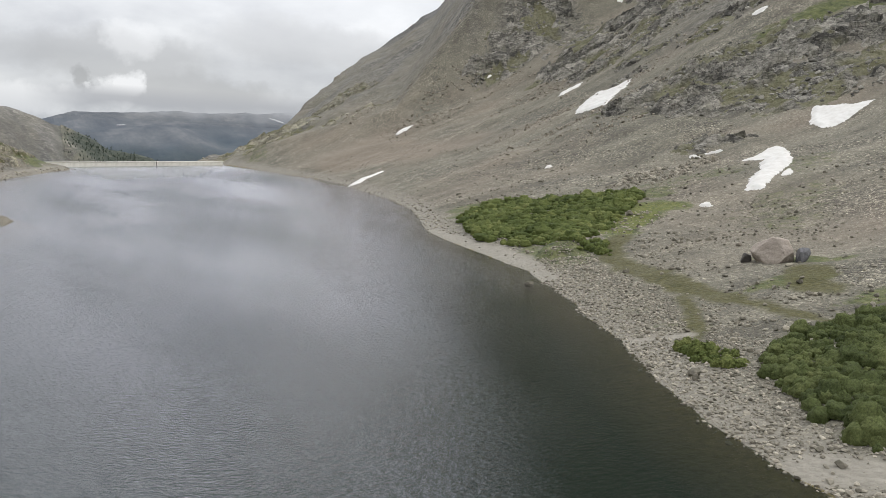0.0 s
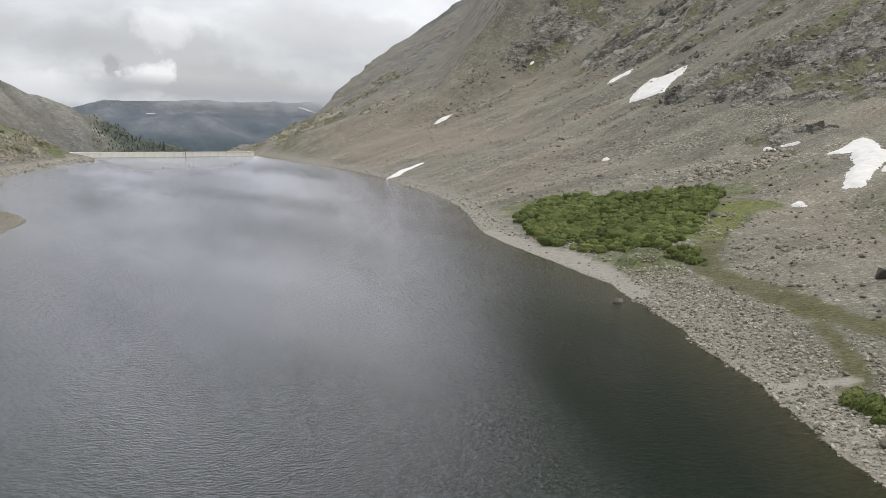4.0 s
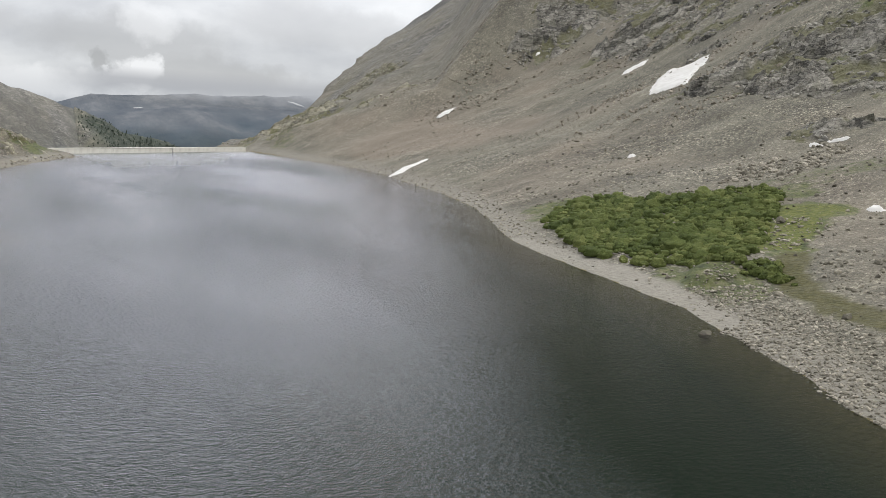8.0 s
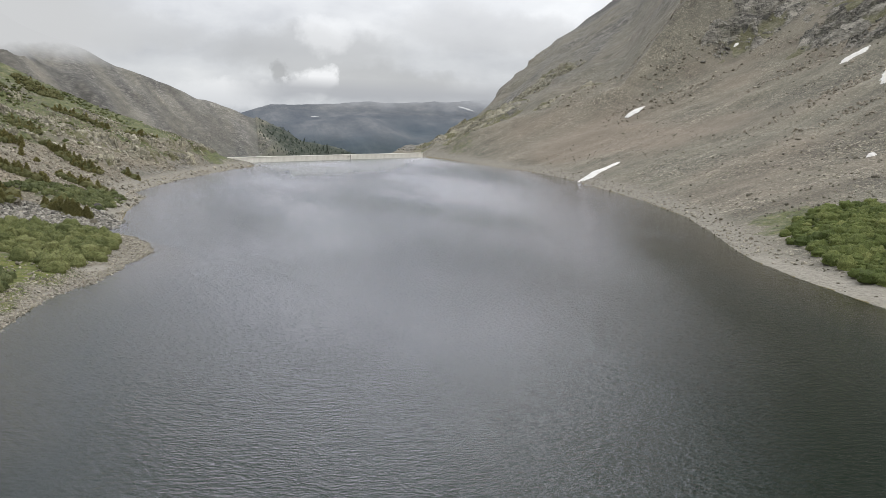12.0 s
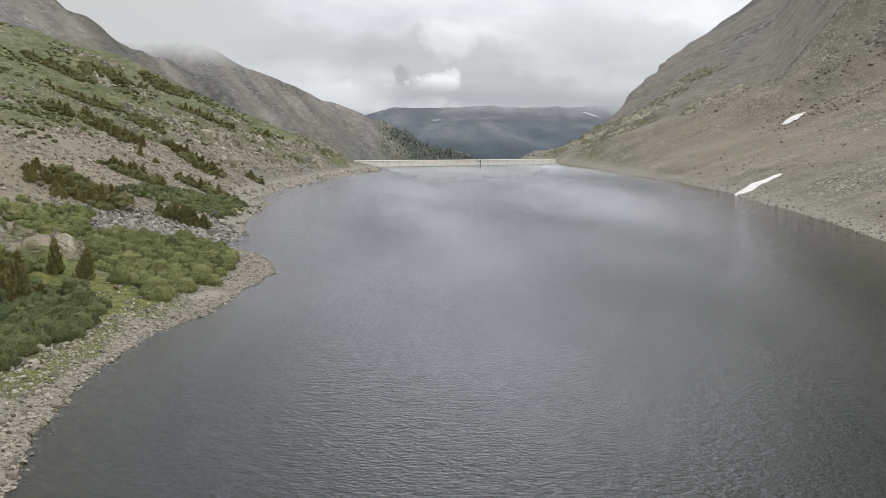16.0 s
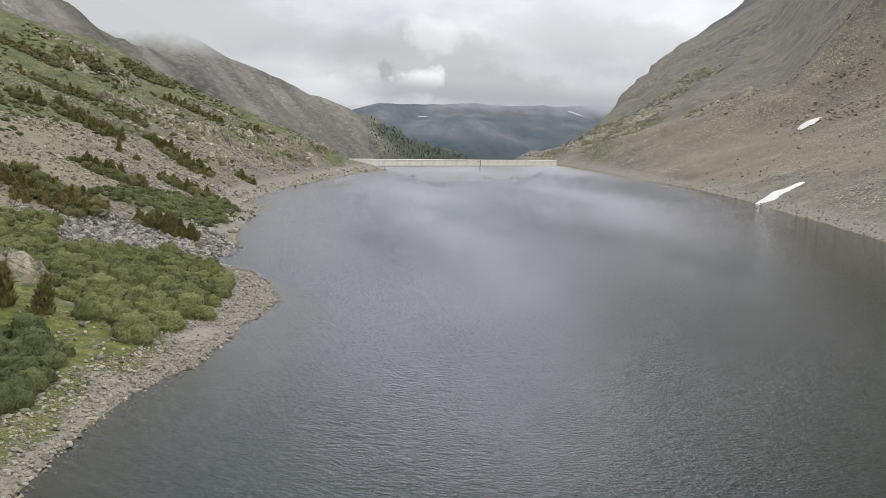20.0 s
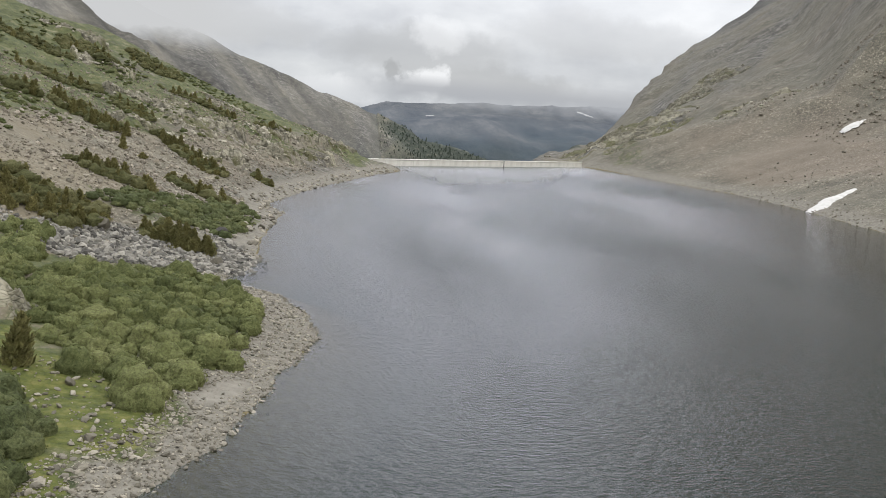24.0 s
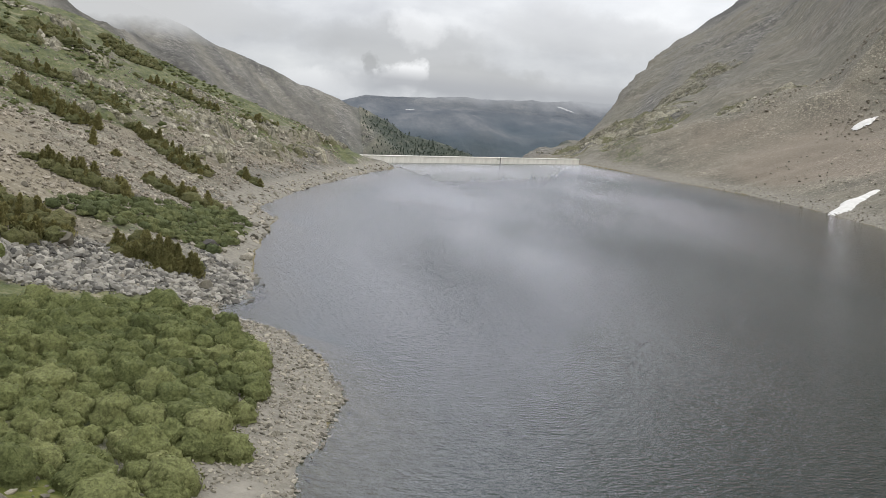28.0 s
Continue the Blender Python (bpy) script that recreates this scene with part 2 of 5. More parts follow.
def height(x, y):
    x, y = np.asarray(x, float), np.asarray(y, float)
    r, l = signed_gaps(x, y)
    az = np.degrees(np.arctan2(x, y - 80))
    far = np.hypot(x, y - 80)
    # right mountain: shore terrace, talus, then a long crest
    lo = np.interp(r, [-1, 0, 8, 20, 60, 135, 300, 600], [0, 0, 1.6, 4.6, 12.0, 35, 125, 470])
    hi = np.interp(r, [-1, 0, 5, 60, 120, 300, 600], [0, 0, 1.8, 23, 52, 170, 500])
    spur = np.interp(r, [-1, 0, 5, 40, 100, 300], [0, 0, 3, 40, 130, 420])
    w, v = step(215, 340, y), step(490, 610, y)
    right = lo * (1 - w) + (hi * (1 - v) + spur * v) * w
    rc = np.interp(az, [10, 12.6, 16, 20, 25, 35, 60, 90], [600, 680, 950, 1700, 2200, 2000, 1500, 1500])
    el = np.interp(az, [8, 12.6, 14.5, 16, 17.2, 19, 20.4, 22, 23.5, 24.8, 30, 40, 60], [-4, -2.1, -0.9, 0.3, 1.4, 3.2, 4.5, 5.6, 6.9, 7.8, 15, 32, 42])
    crest = 22 + rc * np.tan(np.radians(el)) + 6 * fbm(x / 60, y / 60, 4, 5)
    cap = crest - np.where(far < rc, (np.tan(np.radians(el)) + 0.03) * (rc - far), 0.55 * (far - rc))
    right = np.minimum(right, cap)
    # left hillside: a low willow flat by the lake, then benches
    flat = np.interp(l, [-1, 0, 6, 22, 60, 120, 400], [0, 0, 0.9, 2.6, 17.5, 46, 130])
    steep = np.interp(l, [-1, 0, 4, 60, 120, 400], [0, 0, 1.2, 22, 47, 130])
    w = step(235, 262, y)
    left = flat * (1 - w) + steep * w
    rcl = np.interp(az, [-60, -17, -5, 1.5, 4], [460, 430, 400, 368, 366])
    ell = np.interp(az, [-60, -17, -11.7, -8, -5, -2.8, 0.2, 1.6, 3.2, 6], [6, 2.7, 1.75, 1.1, 0.0, -1.0, -2.35, -2.95, -3.2, -5])
    crest = 22 + rcl * np.tan(np.radians(ell)) + 1.2 * fbm(x / 15, y / 15, 3, 8)
    left = np.minimum(left, crest - np.where(far < rcl, 0.0, 0.35 * (far - rcl)))
    # the grey mountain behind it
    el2 = np.interp(az, [-70, -20, -13.4, -10.2, -8, -6.2, -4.2, -2.7, -0.7, 1.2, 3.1, 4.7, 5.7, 7, 8.3, 9.3, 11], [13, 9, 6.0, 4.4, 3.5, 2.85, 1.9, 1.35, 0.62, 0.0, -0.62, -1.2, -1.7, -2.07, -2.36, -2.65, -4.2])
    crest2 = 22 + 1150 * np.tan(np.radians(el2)) + 4 * fbm(x / 60, y / 60, 4, 12)
    left2 = crest2 - np.where(far < 1150, 0.33 * (1150 - far), 0.6 * (far - 1150))
    # the far range
    el3 = np.interp(az, [-30, 0, 2, 3.7, 5.4, 7.4, 9.3, 12, 15.3, 17.5, 40], [1.5, -0.6, -0.25, 0.33, 0.40, 0.46, 0.64, 0.72, 0.94, 0.98, 2.0])
    crest3 = 22 + 3300 * np.tan(np.radians(el3)) + 6 * fbm(x / 200, y / 200, 5, 21)
    left3 = crest3 - np.where(far < 3300, 0.16 * (3300 - far), 0.3 * (far - 3300)) + 45 * fbm(x / 420, y / 900, 4, 23) * step(0, 700, np.abs(3300 - far))
    behind = (x - DAM_A[0]) * DAM_N[0] + (y - DAM_A[1]) * DAM_N[1]
    valley = -3.0 - 0.10 * np.clip(behind, 0, 900) - 0.01 * np.clip(behind - 900, 0, 3000)
    land = np.maximum(np.maximum(right, left), np.maximum(left2, left3))
    lake = (r < 0) & (l < 0) & (behind < 0.3)
    bed = -np.minimum(0.30 * np.minimum(-r, -l), 9.0)
    z = np.where(lake, bed, np.maximum(land, np.where(behind > 0, valley, -0.2)))
    # roughness of talus and turf, fading out at the waterline
    d = np.maximum(r, l)
    k = step(0.5, 12, d)
    near = step(900, 500, far)
    z = z + k * near * (0.45 * fbm(x / 9, y / 9, 3, 41) + 1.3 * fbm(x / 34, y / 34, 3, 43) * step(20, 60, d))
    c = crag_mask(x, y) * near
    z = z + c * np.where(x > 60, 0.3, 0.35) * (13.0 * (ridged(x / 15, y / 15, 4, 51) - 0.55) + 2.0)
    for hx, hy, rx, ry, turn, up in HUMPS:
        z = z + up * step(0.0, 0.5, blob(x, y, hx, hy, rx, ry, turn))
    m = step(420, 700, far)
    rise = np.degrees(np.arctan2(z - 22, np.maximum(far, 1)))
    ribs = 16.0 * (ridged((az + 0.9 * rise) * 0.9, rise * 0.22, 4, 61) - 0.5) * (0.12 + 0.88 * step(10, 180, np.abs(1150 - far)))
    gully = 9.0 * (ridged((az - 0.9 * rise) * 0.75, rise * 0.25, 3, 63) - 0.5)
    z = z + m * np.where(lake, 0, np.where(x < 60, ribs, np.where(az < 11, 9.0 * (ridged(x / 60, y / 110, 5, 61) - 0.5), gully)))
    return z


def ground_z(x, y):
    return float(height(np.array([x]), np.array([y]))[0])


# ---- meshes and materials ----
def mesh_np(name, verts, faces, smooth=False, mat=None):
    """A mesh from numpy arrays: verts (n, 3), faces (m, k) of one size."""
    me = bpy.data.meshes.new(name)
    faces = np.asarray(faces, np.int32)
    me.vertices.add(len(verts))
    me.vertices.foreach_set("co", np.asarray(verts, np.float32).ravel())
    me.loops.add(faces.size)
    me.loops.foreach_set("vertex_index", faces.ravel())
    me.polygons.add(len(faces))
    me.polygons.foreach_set("loop_start", np.arange(0, faces.size, faces.shape[1], dtype=np.int32))
    me.update(calc_edges=True)
    me.polygons.foreach_set("use_smooth", np.full(len(faces), smooth, bool))
    if mat:
        me.materials.append(mat)
    return me


def attribute(me, name, values):
    me.attributes.new(name, "FLOAT", "POINT").data.foreach_set("value", np.asarray(values, np.float32))


def material(name):
    m = bpy.data.materials.new(name)
    m.use_nodes = True
    m.node_tree.nodes.clear()
    return m, Nodes(m.node_tree)


def finish(k, color, rough=0.9, normal=None, **more):
    ins = {"Base Color": color, "Roughness": rough, **more}
    if normal is not None:
        ins["Normal"] = normal
    p = k.n("BsdfPrincipled", ins)
    k.n("OutputMaterial", {"Surface": p})
    return p


def cracks(k, co):
    """Tone shifts of split blocks and the dark joints between them, at two sizes."""
    out = None
    for scale, much in ((0.42, 0.16), (1.25, 0.13)):
        vec = k.map(co, (0.55, 1.0, 1.5), rot=(0.35, -0.4, 0.6))
        cell = k.n("TexVoronoi", {"Vector": vec, "Scale": scale, "Randomness": 1.0})
        joint = k.n("TexVoronoi", {"Vector": vec, "Scale": scale, "Randomness": 1.0})
        joint.feature = "DISTANCE_TO_EDGE"
        tone = k.math("MULTIPLY", k.math("SUBTRACT", k.n("SeparateColor", {0: cell.outputs["Color"]}).outputs[0], 0.42), much)
        dark = k.n("MapRange", {0: joint.outputs["Distance"], 1: 0.0, 2: 0.09, 3: -0.7 * much, 4: 0.0})
        one = k.math("ADD", tone, dark)
        out = one if out is None else k.math("ADD", out, one)
    return out


def ledge_colour(k, co):
    """Grey broken rock with dark clefts, rusty and pale faces, streaked along its bedding."""
    n1 = k.noise(k.map(co, (1.0, 1.0, 0.35), rot=(0.5, 0.3, 0.2)), 0.20, 8, 0.66)
    n2 = k.noise(k.map(co, (0.3, 1.0, 1.6), rot=(0.3, -0.4, 0.7)), 0.8, 6, 0.7)
    v = k.math("ADD", k.math("MULTIPLY", n1, 0.62), k.math("MULTIPLY", n2, 0.38))
    v = k.math("ADD", v, cracks(k, co))
    return k.ramp(v, [(0.36, (0.045, 0.042, 0.037)), (0.46, (0.10, 0.094, 0.083)), (0.54, (0.17, 0.16, 0.14)), (0.64, (0.29, 0.275, 0.24))])


def ground_material():
    m, k = material("mountain_ground")
    co = k.n("TexCoord").outputs["Object"]
    at = {n: k.n("Attribute", attr=n).outputs["Fac"] for n in ("grass", "crag", "beach", "forest", "warm", "bed", "moss", "sand", "pink")}
    fine = k.noise(co, 1.1, 6, 0.7)
    mid = k.noise(co, 0.12, 5, 0.6)
    broad = k.noise(co, 0.02, 4, 0.55)
    stones = k.n("TexVoronoi", {"Vector": co, "Scale": 1.5, "Randomness": 1.0})
    tiny = k.n("TexVoronoi", {"Vector": co, "Scale": 4.2, "Randomness": 1.0})
    base = k.ramp(mid, [(0.3, (0.124, 0.113, 0.090)), (0.5, (0.166, 0.152, 0.121)), (0.72, (0.206, 0.188, 0.150))])
    base = k.mix(k.math("MULTIPLY", broad, 0.55), base, (0.125, 0.118, 0.082))
    shade = k.ramp(k.n("SeparateColor", {0: stones.outputs["Color"]}).outputs[0], [(0.0, 0.30), (0.45, 0.82), (0.8, 1.15), (0.95, 2.2)])
    shade2 = k.ramp(k.n("SeparateColor", {0: tiny.outputs["Color"]}).outputs[0], [(0.0, 0.30), (0.45, 0.82), (0.8, 1.15), (0.95, 2.2)])
    rocky = k.math("MULTIPLY", k.n("Attribute", attr="rocky").outputs["Fac"], 0.92)
    col = k.mix(rocky, base, shade)
    k.t.nodes[-1].blend_type = "MULTIPLY"
    col = k.mix(rocky, col, shade2)
    k.t.nodes[-1].blend_type = "MULTIPLY"
    rough_far = k.n("TexVoronoi", {"Vector": co, "Scale": 0.24, "Randomness": 1.0})
    shade3 = k.ramp(k.n("SeparateColor", {0: rough_far.outputs["Color"]}).outputs[0], [(0.0, 0.6), (0.4, 0.95), (0.8, 1.15), (0.95, 1.7)])
    streaky = k.n("Attribute", attr="streaky").outputs["Fac"]
    streak = k.noise(k.map(co, (0.05, 1.0, 0.05), rot=(0, 0, radians(-12))), 0.075, 3, 0.6)
    col = k.mix(streaky, col, k.ramp(streak, [(0.33, 0.64), (0.5, 1.0), (0.67, 1.32)]))
    k.t.nodes[-1].blend_type = "MULTIPLY"
    col = k.mix(k.math("MULTIPLY", at["warm"], 0.35), col, (0.215, 0.170, 0.130))
    rock = ledge_colour(k, co)
    col = k.mix(at["crag"], col, rock)
    col = k.mix(1.0, col, k.ramp(k.n("Attribute", attr="ribtone").outputs["Fac"], [(0.0, 0.42), (0.42, 1.0), (0.7, 1.35), (1.0, 1.75)]))
    k.t.nodes[-1].blend_type = "MULTIPLY"
    col = k.mix(k.math("MULTIPLY", k.math("SUBTRACT", 0.8, streaky), 0.5), col, k.mix(1.0, col, shade3))
    k.t.nodes[-2].blend_type = "MULTIPLY"
    low = k.n("MapRange", {0: k.noise(k.map(co, (1, 1, 1)), 0.05, 5, 0.65), 1: 0.42, 2: 0.60, 3: 0.15, 4: 0.75})
    col = k.mix(k.math("MULTIPLY", low, at["pink"]), col, (0.215, 0.184, 0.128))
    beach = k.ramp(fine, [(0.3, (0.125, 0.115, 0.094)), (0.6, (0.235, 0.218, 0.18))])
    col = k.mix(at["beach"], col, beach)
    turf = k.ramp(k.noise(k.map(co, (1, 0.6, 1)), 0.42, 9, 0.8), [(0.36, (0.026, 0.034, 0.012)), (0.45, (0.060, 0.074, 0.024)), (0.56, (0.112, 0.118, 0.044)), (0.66, (0.225, 0.205, 0.135))])
    broken = k.math("SUBTRACT", k.math("ADD", at["grass"], k.math("MULTIPLY", k.noise(co, 0.35, 6, 0.7), 1.3)), 0.65)
    edge = k.n("MapRange", {0: broken, 1: 0.35, 2: 0.62, 3: 0.0, 4: 1.0})
    col = k.mix(k.math("MULTIPLY", edge, k.n("MapRange", {0: at["grass"], 1: 0.02, 2: 0.2})), col, turf)
    lush = k.ramp(k.noise(co, 0.9, 6, 0.7), [(0.34, (0.040, 0.054, 0.010)), (0.5, (0.090, 0.104, 0.017)), (0.66, (0.165, 0.160, 0.045))])
    col = k.mix(k.n("MapRange", {0: at["grass"], 1: 0.82, 2: 0.94, 3: 0.0, 4: 0.95}), col, lush)
    wet = k.ramp(k.noise(co, 1.3, 5, 0.65), [(0.3, (0.036, 0.037, 0.010)), (0.5, (0.066, 0.062, 0.018)), (0.72, (0.120, 0.106, 0.044))])
    col = k.mix(k.math("MULTIPLY", at["moss"], k.n("MapRange", {0: k.noise(co, 0.22, 6, 0.7), 1: 0.36, 2: 0.56, 3: 0.8, 4: 1.0})), col, wet)
    silt = k.ramp(k.noise(co, 0.8, 6, 0.7), [(0.3, (0.20, 0.185, 0.155)), (0.7, (0.275, 0.255, 0.215))])
    col = k.mix(at["sand"], col, silt)
    sepz = k.n("SeparateXYZ", {0: co})
    line = k.math("ADD", sepz.outputs[2], k.math("MULTIPLY", k.math("SUBTRACT", k.noise(co, 0.0022, 6, 0.6), 0.5), 150.0))
    fell = k.ramp(k.noise(k.map(co, (1, 0.4, 1)), 0.012, 7, 0.7), [(0.35, (0.042, 0.043, 0.044)), (0.52, (0.098, 0.096, 0.091)), (0.66, (0.168, 0.162, 0.152))])
    wood = k.mix(k.n("MapRange", {0: line, 1: -45.0, 2: -5.0, 3: 0.0, 4: 1.0}), k.ramp(k.noise(co, 0.02, 5, 0.6), [(0.3, (0.014, 0.024, 0.028)), (0.7, (0.035, 0.048, 0.048))]), fell)
    col = k.mix(at["forest"], col, wood)
    pine = k.ramp(k.noise(co, 0.16, 5, 0.7), [(0.35, (0.022, 0.030, 0.024)), (0.55, (0.050, 0.062, 0.044)), (0.7, (0.11, 0.108, 0.085))])
    col = k.mix(k.n("Attribute", attr="pines").outputs["Fac"], col, pine)
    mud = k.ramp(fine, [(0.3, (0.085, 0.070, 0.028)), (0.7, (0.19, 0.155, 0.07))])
    # light lost in deep water, and its green scatter, painted into the bed
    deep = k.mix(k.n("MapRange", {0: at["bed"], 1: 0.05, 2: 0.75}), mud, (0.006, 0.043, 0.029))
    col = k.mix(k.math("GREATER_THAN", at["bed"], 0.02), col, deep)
    h = k.math("ADD", k.math("MULTIPLY", fine, 0.35), k.math("MULTIPLY", stones.outputs["Distance"], -0.35))
    bump = k.n("Bump", {"Strength": 0.9, "Distance": 0.5, "Height": h})
    finish(k, col, 0.92, bump)
    return m


def build_ground():
    def spans(*parts):
        return np.concatenate([np.arange(a, b, s) for a, b, s in parts])
    xs = spans((-2600, -420, 50), (-420, -200, 6), (-200, -60, 3), (-60, 20, 1.1), (20, 46, 3), (46, 190, 1.1), (190, 330, 2.0), (330, 520, 3.5), (520, 1200, 8), (1200, 2700, 50))
    ys = spans((-260, 40, 6), (40, 330, 1.2), (330, 620, 2.4), (620, 1300, 8), (1300, 2300, 16), (2300, 4700, 45))
    gx, gy = np.meshgrid(xs, ys)
    x, y = gx.ravel(), gy.ravel()
    z = height(x, y)
    n, w = len(ys), len(xs)
    i = (np.arange(n - 1)[:, None] * w + np.arange(w - 1)[None]).ravel()
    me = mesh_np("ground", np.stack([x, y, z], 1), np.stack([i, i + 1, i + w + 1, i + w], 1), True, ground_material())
    r, l = signed_gaps(x, y)
    d, far = np.maximum(r, l), np.hypot(x, y - 80)
    grass = np.zeros(len(x))
    for p in TURF:
        grass = np.maximum(grass, step(-0.15, 0.5, blob(x, y, *p[:5])) * p[5])
    hill = np.clip(0.84 + 0.40 * fbm(x / 13, y / 26, 4, 91), 0, 0.80) * step(24, 46, l + 0.12 * (y - 330))
    grass = np.maximum(grass, hill * (l > 8) * (far < 480))
    behind = (x - DAM_A[0]) * DAM_N[0] + (y - DAM_A[1]) * DAM_N[1]
    lines = {}
    for key, group in (("moss", MOSS), ("sand", SAND)):
        v = np.zeros(len(x))
        for pts, half in group:
            v = np.maximum(v, step(1.15, 0.75, shore_gap(np.array(pts, float), x, y) / half + 0.3 * fbm(x / 3, y / 3, 3, 17)))
        lines[key] = v * (z > -0.1)
        attribute(me, key, lines[key])
    attribute(me, "grass", np.maximum(grass, 0) * (z > 0.2))
    az = np.degrees(np.arctan2(x, y - 80))
    broken = step(520, 700, far) * np.clip(np.where(x < 60, 0.55 + 0.9 * fbm(az * 0.9 + far * 0.011, far / 120, 4, 97), 0.25 + 1.1 * fbm((az - 0.9 * np.degrees(np.arctan2(z - 22, far))) * 1.1, az * 0.5, 4, 97)), 0, 1) * step(1500, 1200, far)
    upper = step(45, 110, z) * (x > 100) * np.clip(0.25 + 0.9 * fbm(x / 30, y / 30, 4, 98), 0, 0.9)
    rim = step(-22, -4, z - 22 - 400 * np.tan(np.radians(-0.35 * (az + 5)))) * (x < 12) * (far < 420) * np.clip(0.2 + 1.2 * fbm(x / 9, y / 14, 4, 99), 0, 1)
    attribute(me, "crag", np.maximum.reduce([crag_mask(x, y), broken, upper, 0.9 * rim]))
    attribute(me, "rocky", np.clip(0.55 + 0.9 * fbm(x / 22, y / 30, 4, 96), 0.45, 1) * np.interp(far, [150, 300, 520], [1.0, 0.9, 0.6]))
    attribute(me, "streaky", 0.8 * step(600, 420, far))
    attribute(me, "beach", np.where(x < 40, step(6.3, 4.2, d), step(9, 3, d)) * (d > -1) * (behind < 5))
    attribute(me, "forest", np.maximum(0.5 * step(600, 760, far) * (x < 60), step(1500, 2000, far)))
    attribute(me, "pines", step(2.9 - 0.008 * (far - 975), 6.4 - 0.008 * (far - 975), az + 1.6 * fbm(x / 40, y / 60, 4, 29)) * step(640, 760, far) * step(1500, 1300, far) * (az < 14))
    attribute(me, "pink", step(6, 14, l) * step(48, 30, l + 0.12 * (y - 330)) * (far < 420))
    rise = np.degrees(np.arctan2(z - 22, np.maximum(far, 1)))
    tone = 0.55 + 0.75 * fbm((az + 0.9 * rise) * 2.6, rise * 0.55, 5, 68, 0.65)
    fan = step(0.6, 0.0, blob(az * 10, rise * 10, 20, -25, 42, 17, -25))
    attribute(me, "ribtone", np.where((far > 560) & (far < 1500) & (x < 120), 0.42 + (np.clip(tone, 0, 1) - 0.42) * (0.25 + 0.75 * fan), 0.42))
    attribute(me, "warm", np.clip(fbm(x / 40, y / 40, 3, 95) + 1.3 * step(0.0, 0.6, blob(x, y, 175, 455, 40, 70, 10)), 0, 1.5))
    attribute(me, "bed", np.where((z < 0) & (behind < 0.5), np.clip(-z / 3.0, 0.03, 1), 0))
    tagged(new("ground", me), "grey-brown scree slopes with turf and crags", "mountainside", kind="structure")


# turf patches: centre, half axes, turn, strength
TURF = [(297, 300, 34, 15, -35, 0.85), (250, 293, 18, 8, -35, 0.5), (121, 173, 19, 8.5, 41, 1.05), (136, 184, 10, 9, 30, 0.93), (96, 159, 7, 6, 20, 0.8), (168, 208, 28, 12, -45, 0.42), (150, 155, 30, 16, 40, 0.40), (190, 190, 30, 14, 40, 0.40), (150, 200, 12, 10, 0, 0.6), (112, 112, 10, 5, -40, 0.75),
        (97, 100, 9, 5, 0, 0.8), (97, 84, 8, 5, 0, 0.8), (120, 245, 18, 10, 60, 0.6), (94, 160, 8, 15, 0, 0.62), (75, 100, 6, 16, -10, 0.3), (150, 330, 30, 20, 70, 0.25),
        (-18.5, 200, 7.5, 9, 20, 1.3), (-15.8, 188, 2.8, 10, 8, 1.25), (-17.5, 176, 3, 9, 6, 1.1), (-14.8, 196.5, 4, 4, 0, 1.25), (-20.5, 180, 4, 10, 12, 1.0), (-28, 204, 6, 7, 0, 0.9), (-23, 210, 4, 4, 0, 0.97), (-17, 221, 9, 16, 12, 0.9), (-28, 220, 7, 5, 0, 0.8), (-20, 240.5, 9, 3.2, 25, 0.8), (-24, 262, 6, 6, 0, 0.45), (-14, 282, 4, 16, 0, 0.5), (5, 430, 8, 18, -20, 0.72),
        (-20, 400, 12, 16, 30, 0.8), (-45, 345, 20, 10, 30, 0.6), (165, 590, 14, 50, -15, 0.3), (132, 560, 9, 30, -10, 0.42), (146, 600, 12, 45, -18, 0.5), (-32, 236, 10, 7, 0, 0.8)]
# bright wet moss along the brook, as lines: points and half width
MOSS = [([(112, 160), (104, 152), (99, 145.6), (93.2, 128.8), (91, 118.4), (88.2, 108.3), (86.2, 98.8)], 2.6), ([(86.2, 98.8), (86.5, 94), (84.4, 85.8), (82, 66)], 1.5), ([(84.9, 107), (77.8, 95.8), (73.2, 89.4), (69.6, 87)], 1.3),
        ([(106, 104), (100, 98), (96, 92)], 3.2)]
# flat pale silt bars by the water
SAND = [([(93, 216), (91, 200), (90.5, 187), (90.5, 178), (88.5, 162), (84, 147), (82, 141)], 3.2), ([(66, 93), (72, 90)], 1.3), ([(52, 50), (56, 44)], 3), ([(-7.2, 207), (-9, 203)], 1.0)]
build_ground()


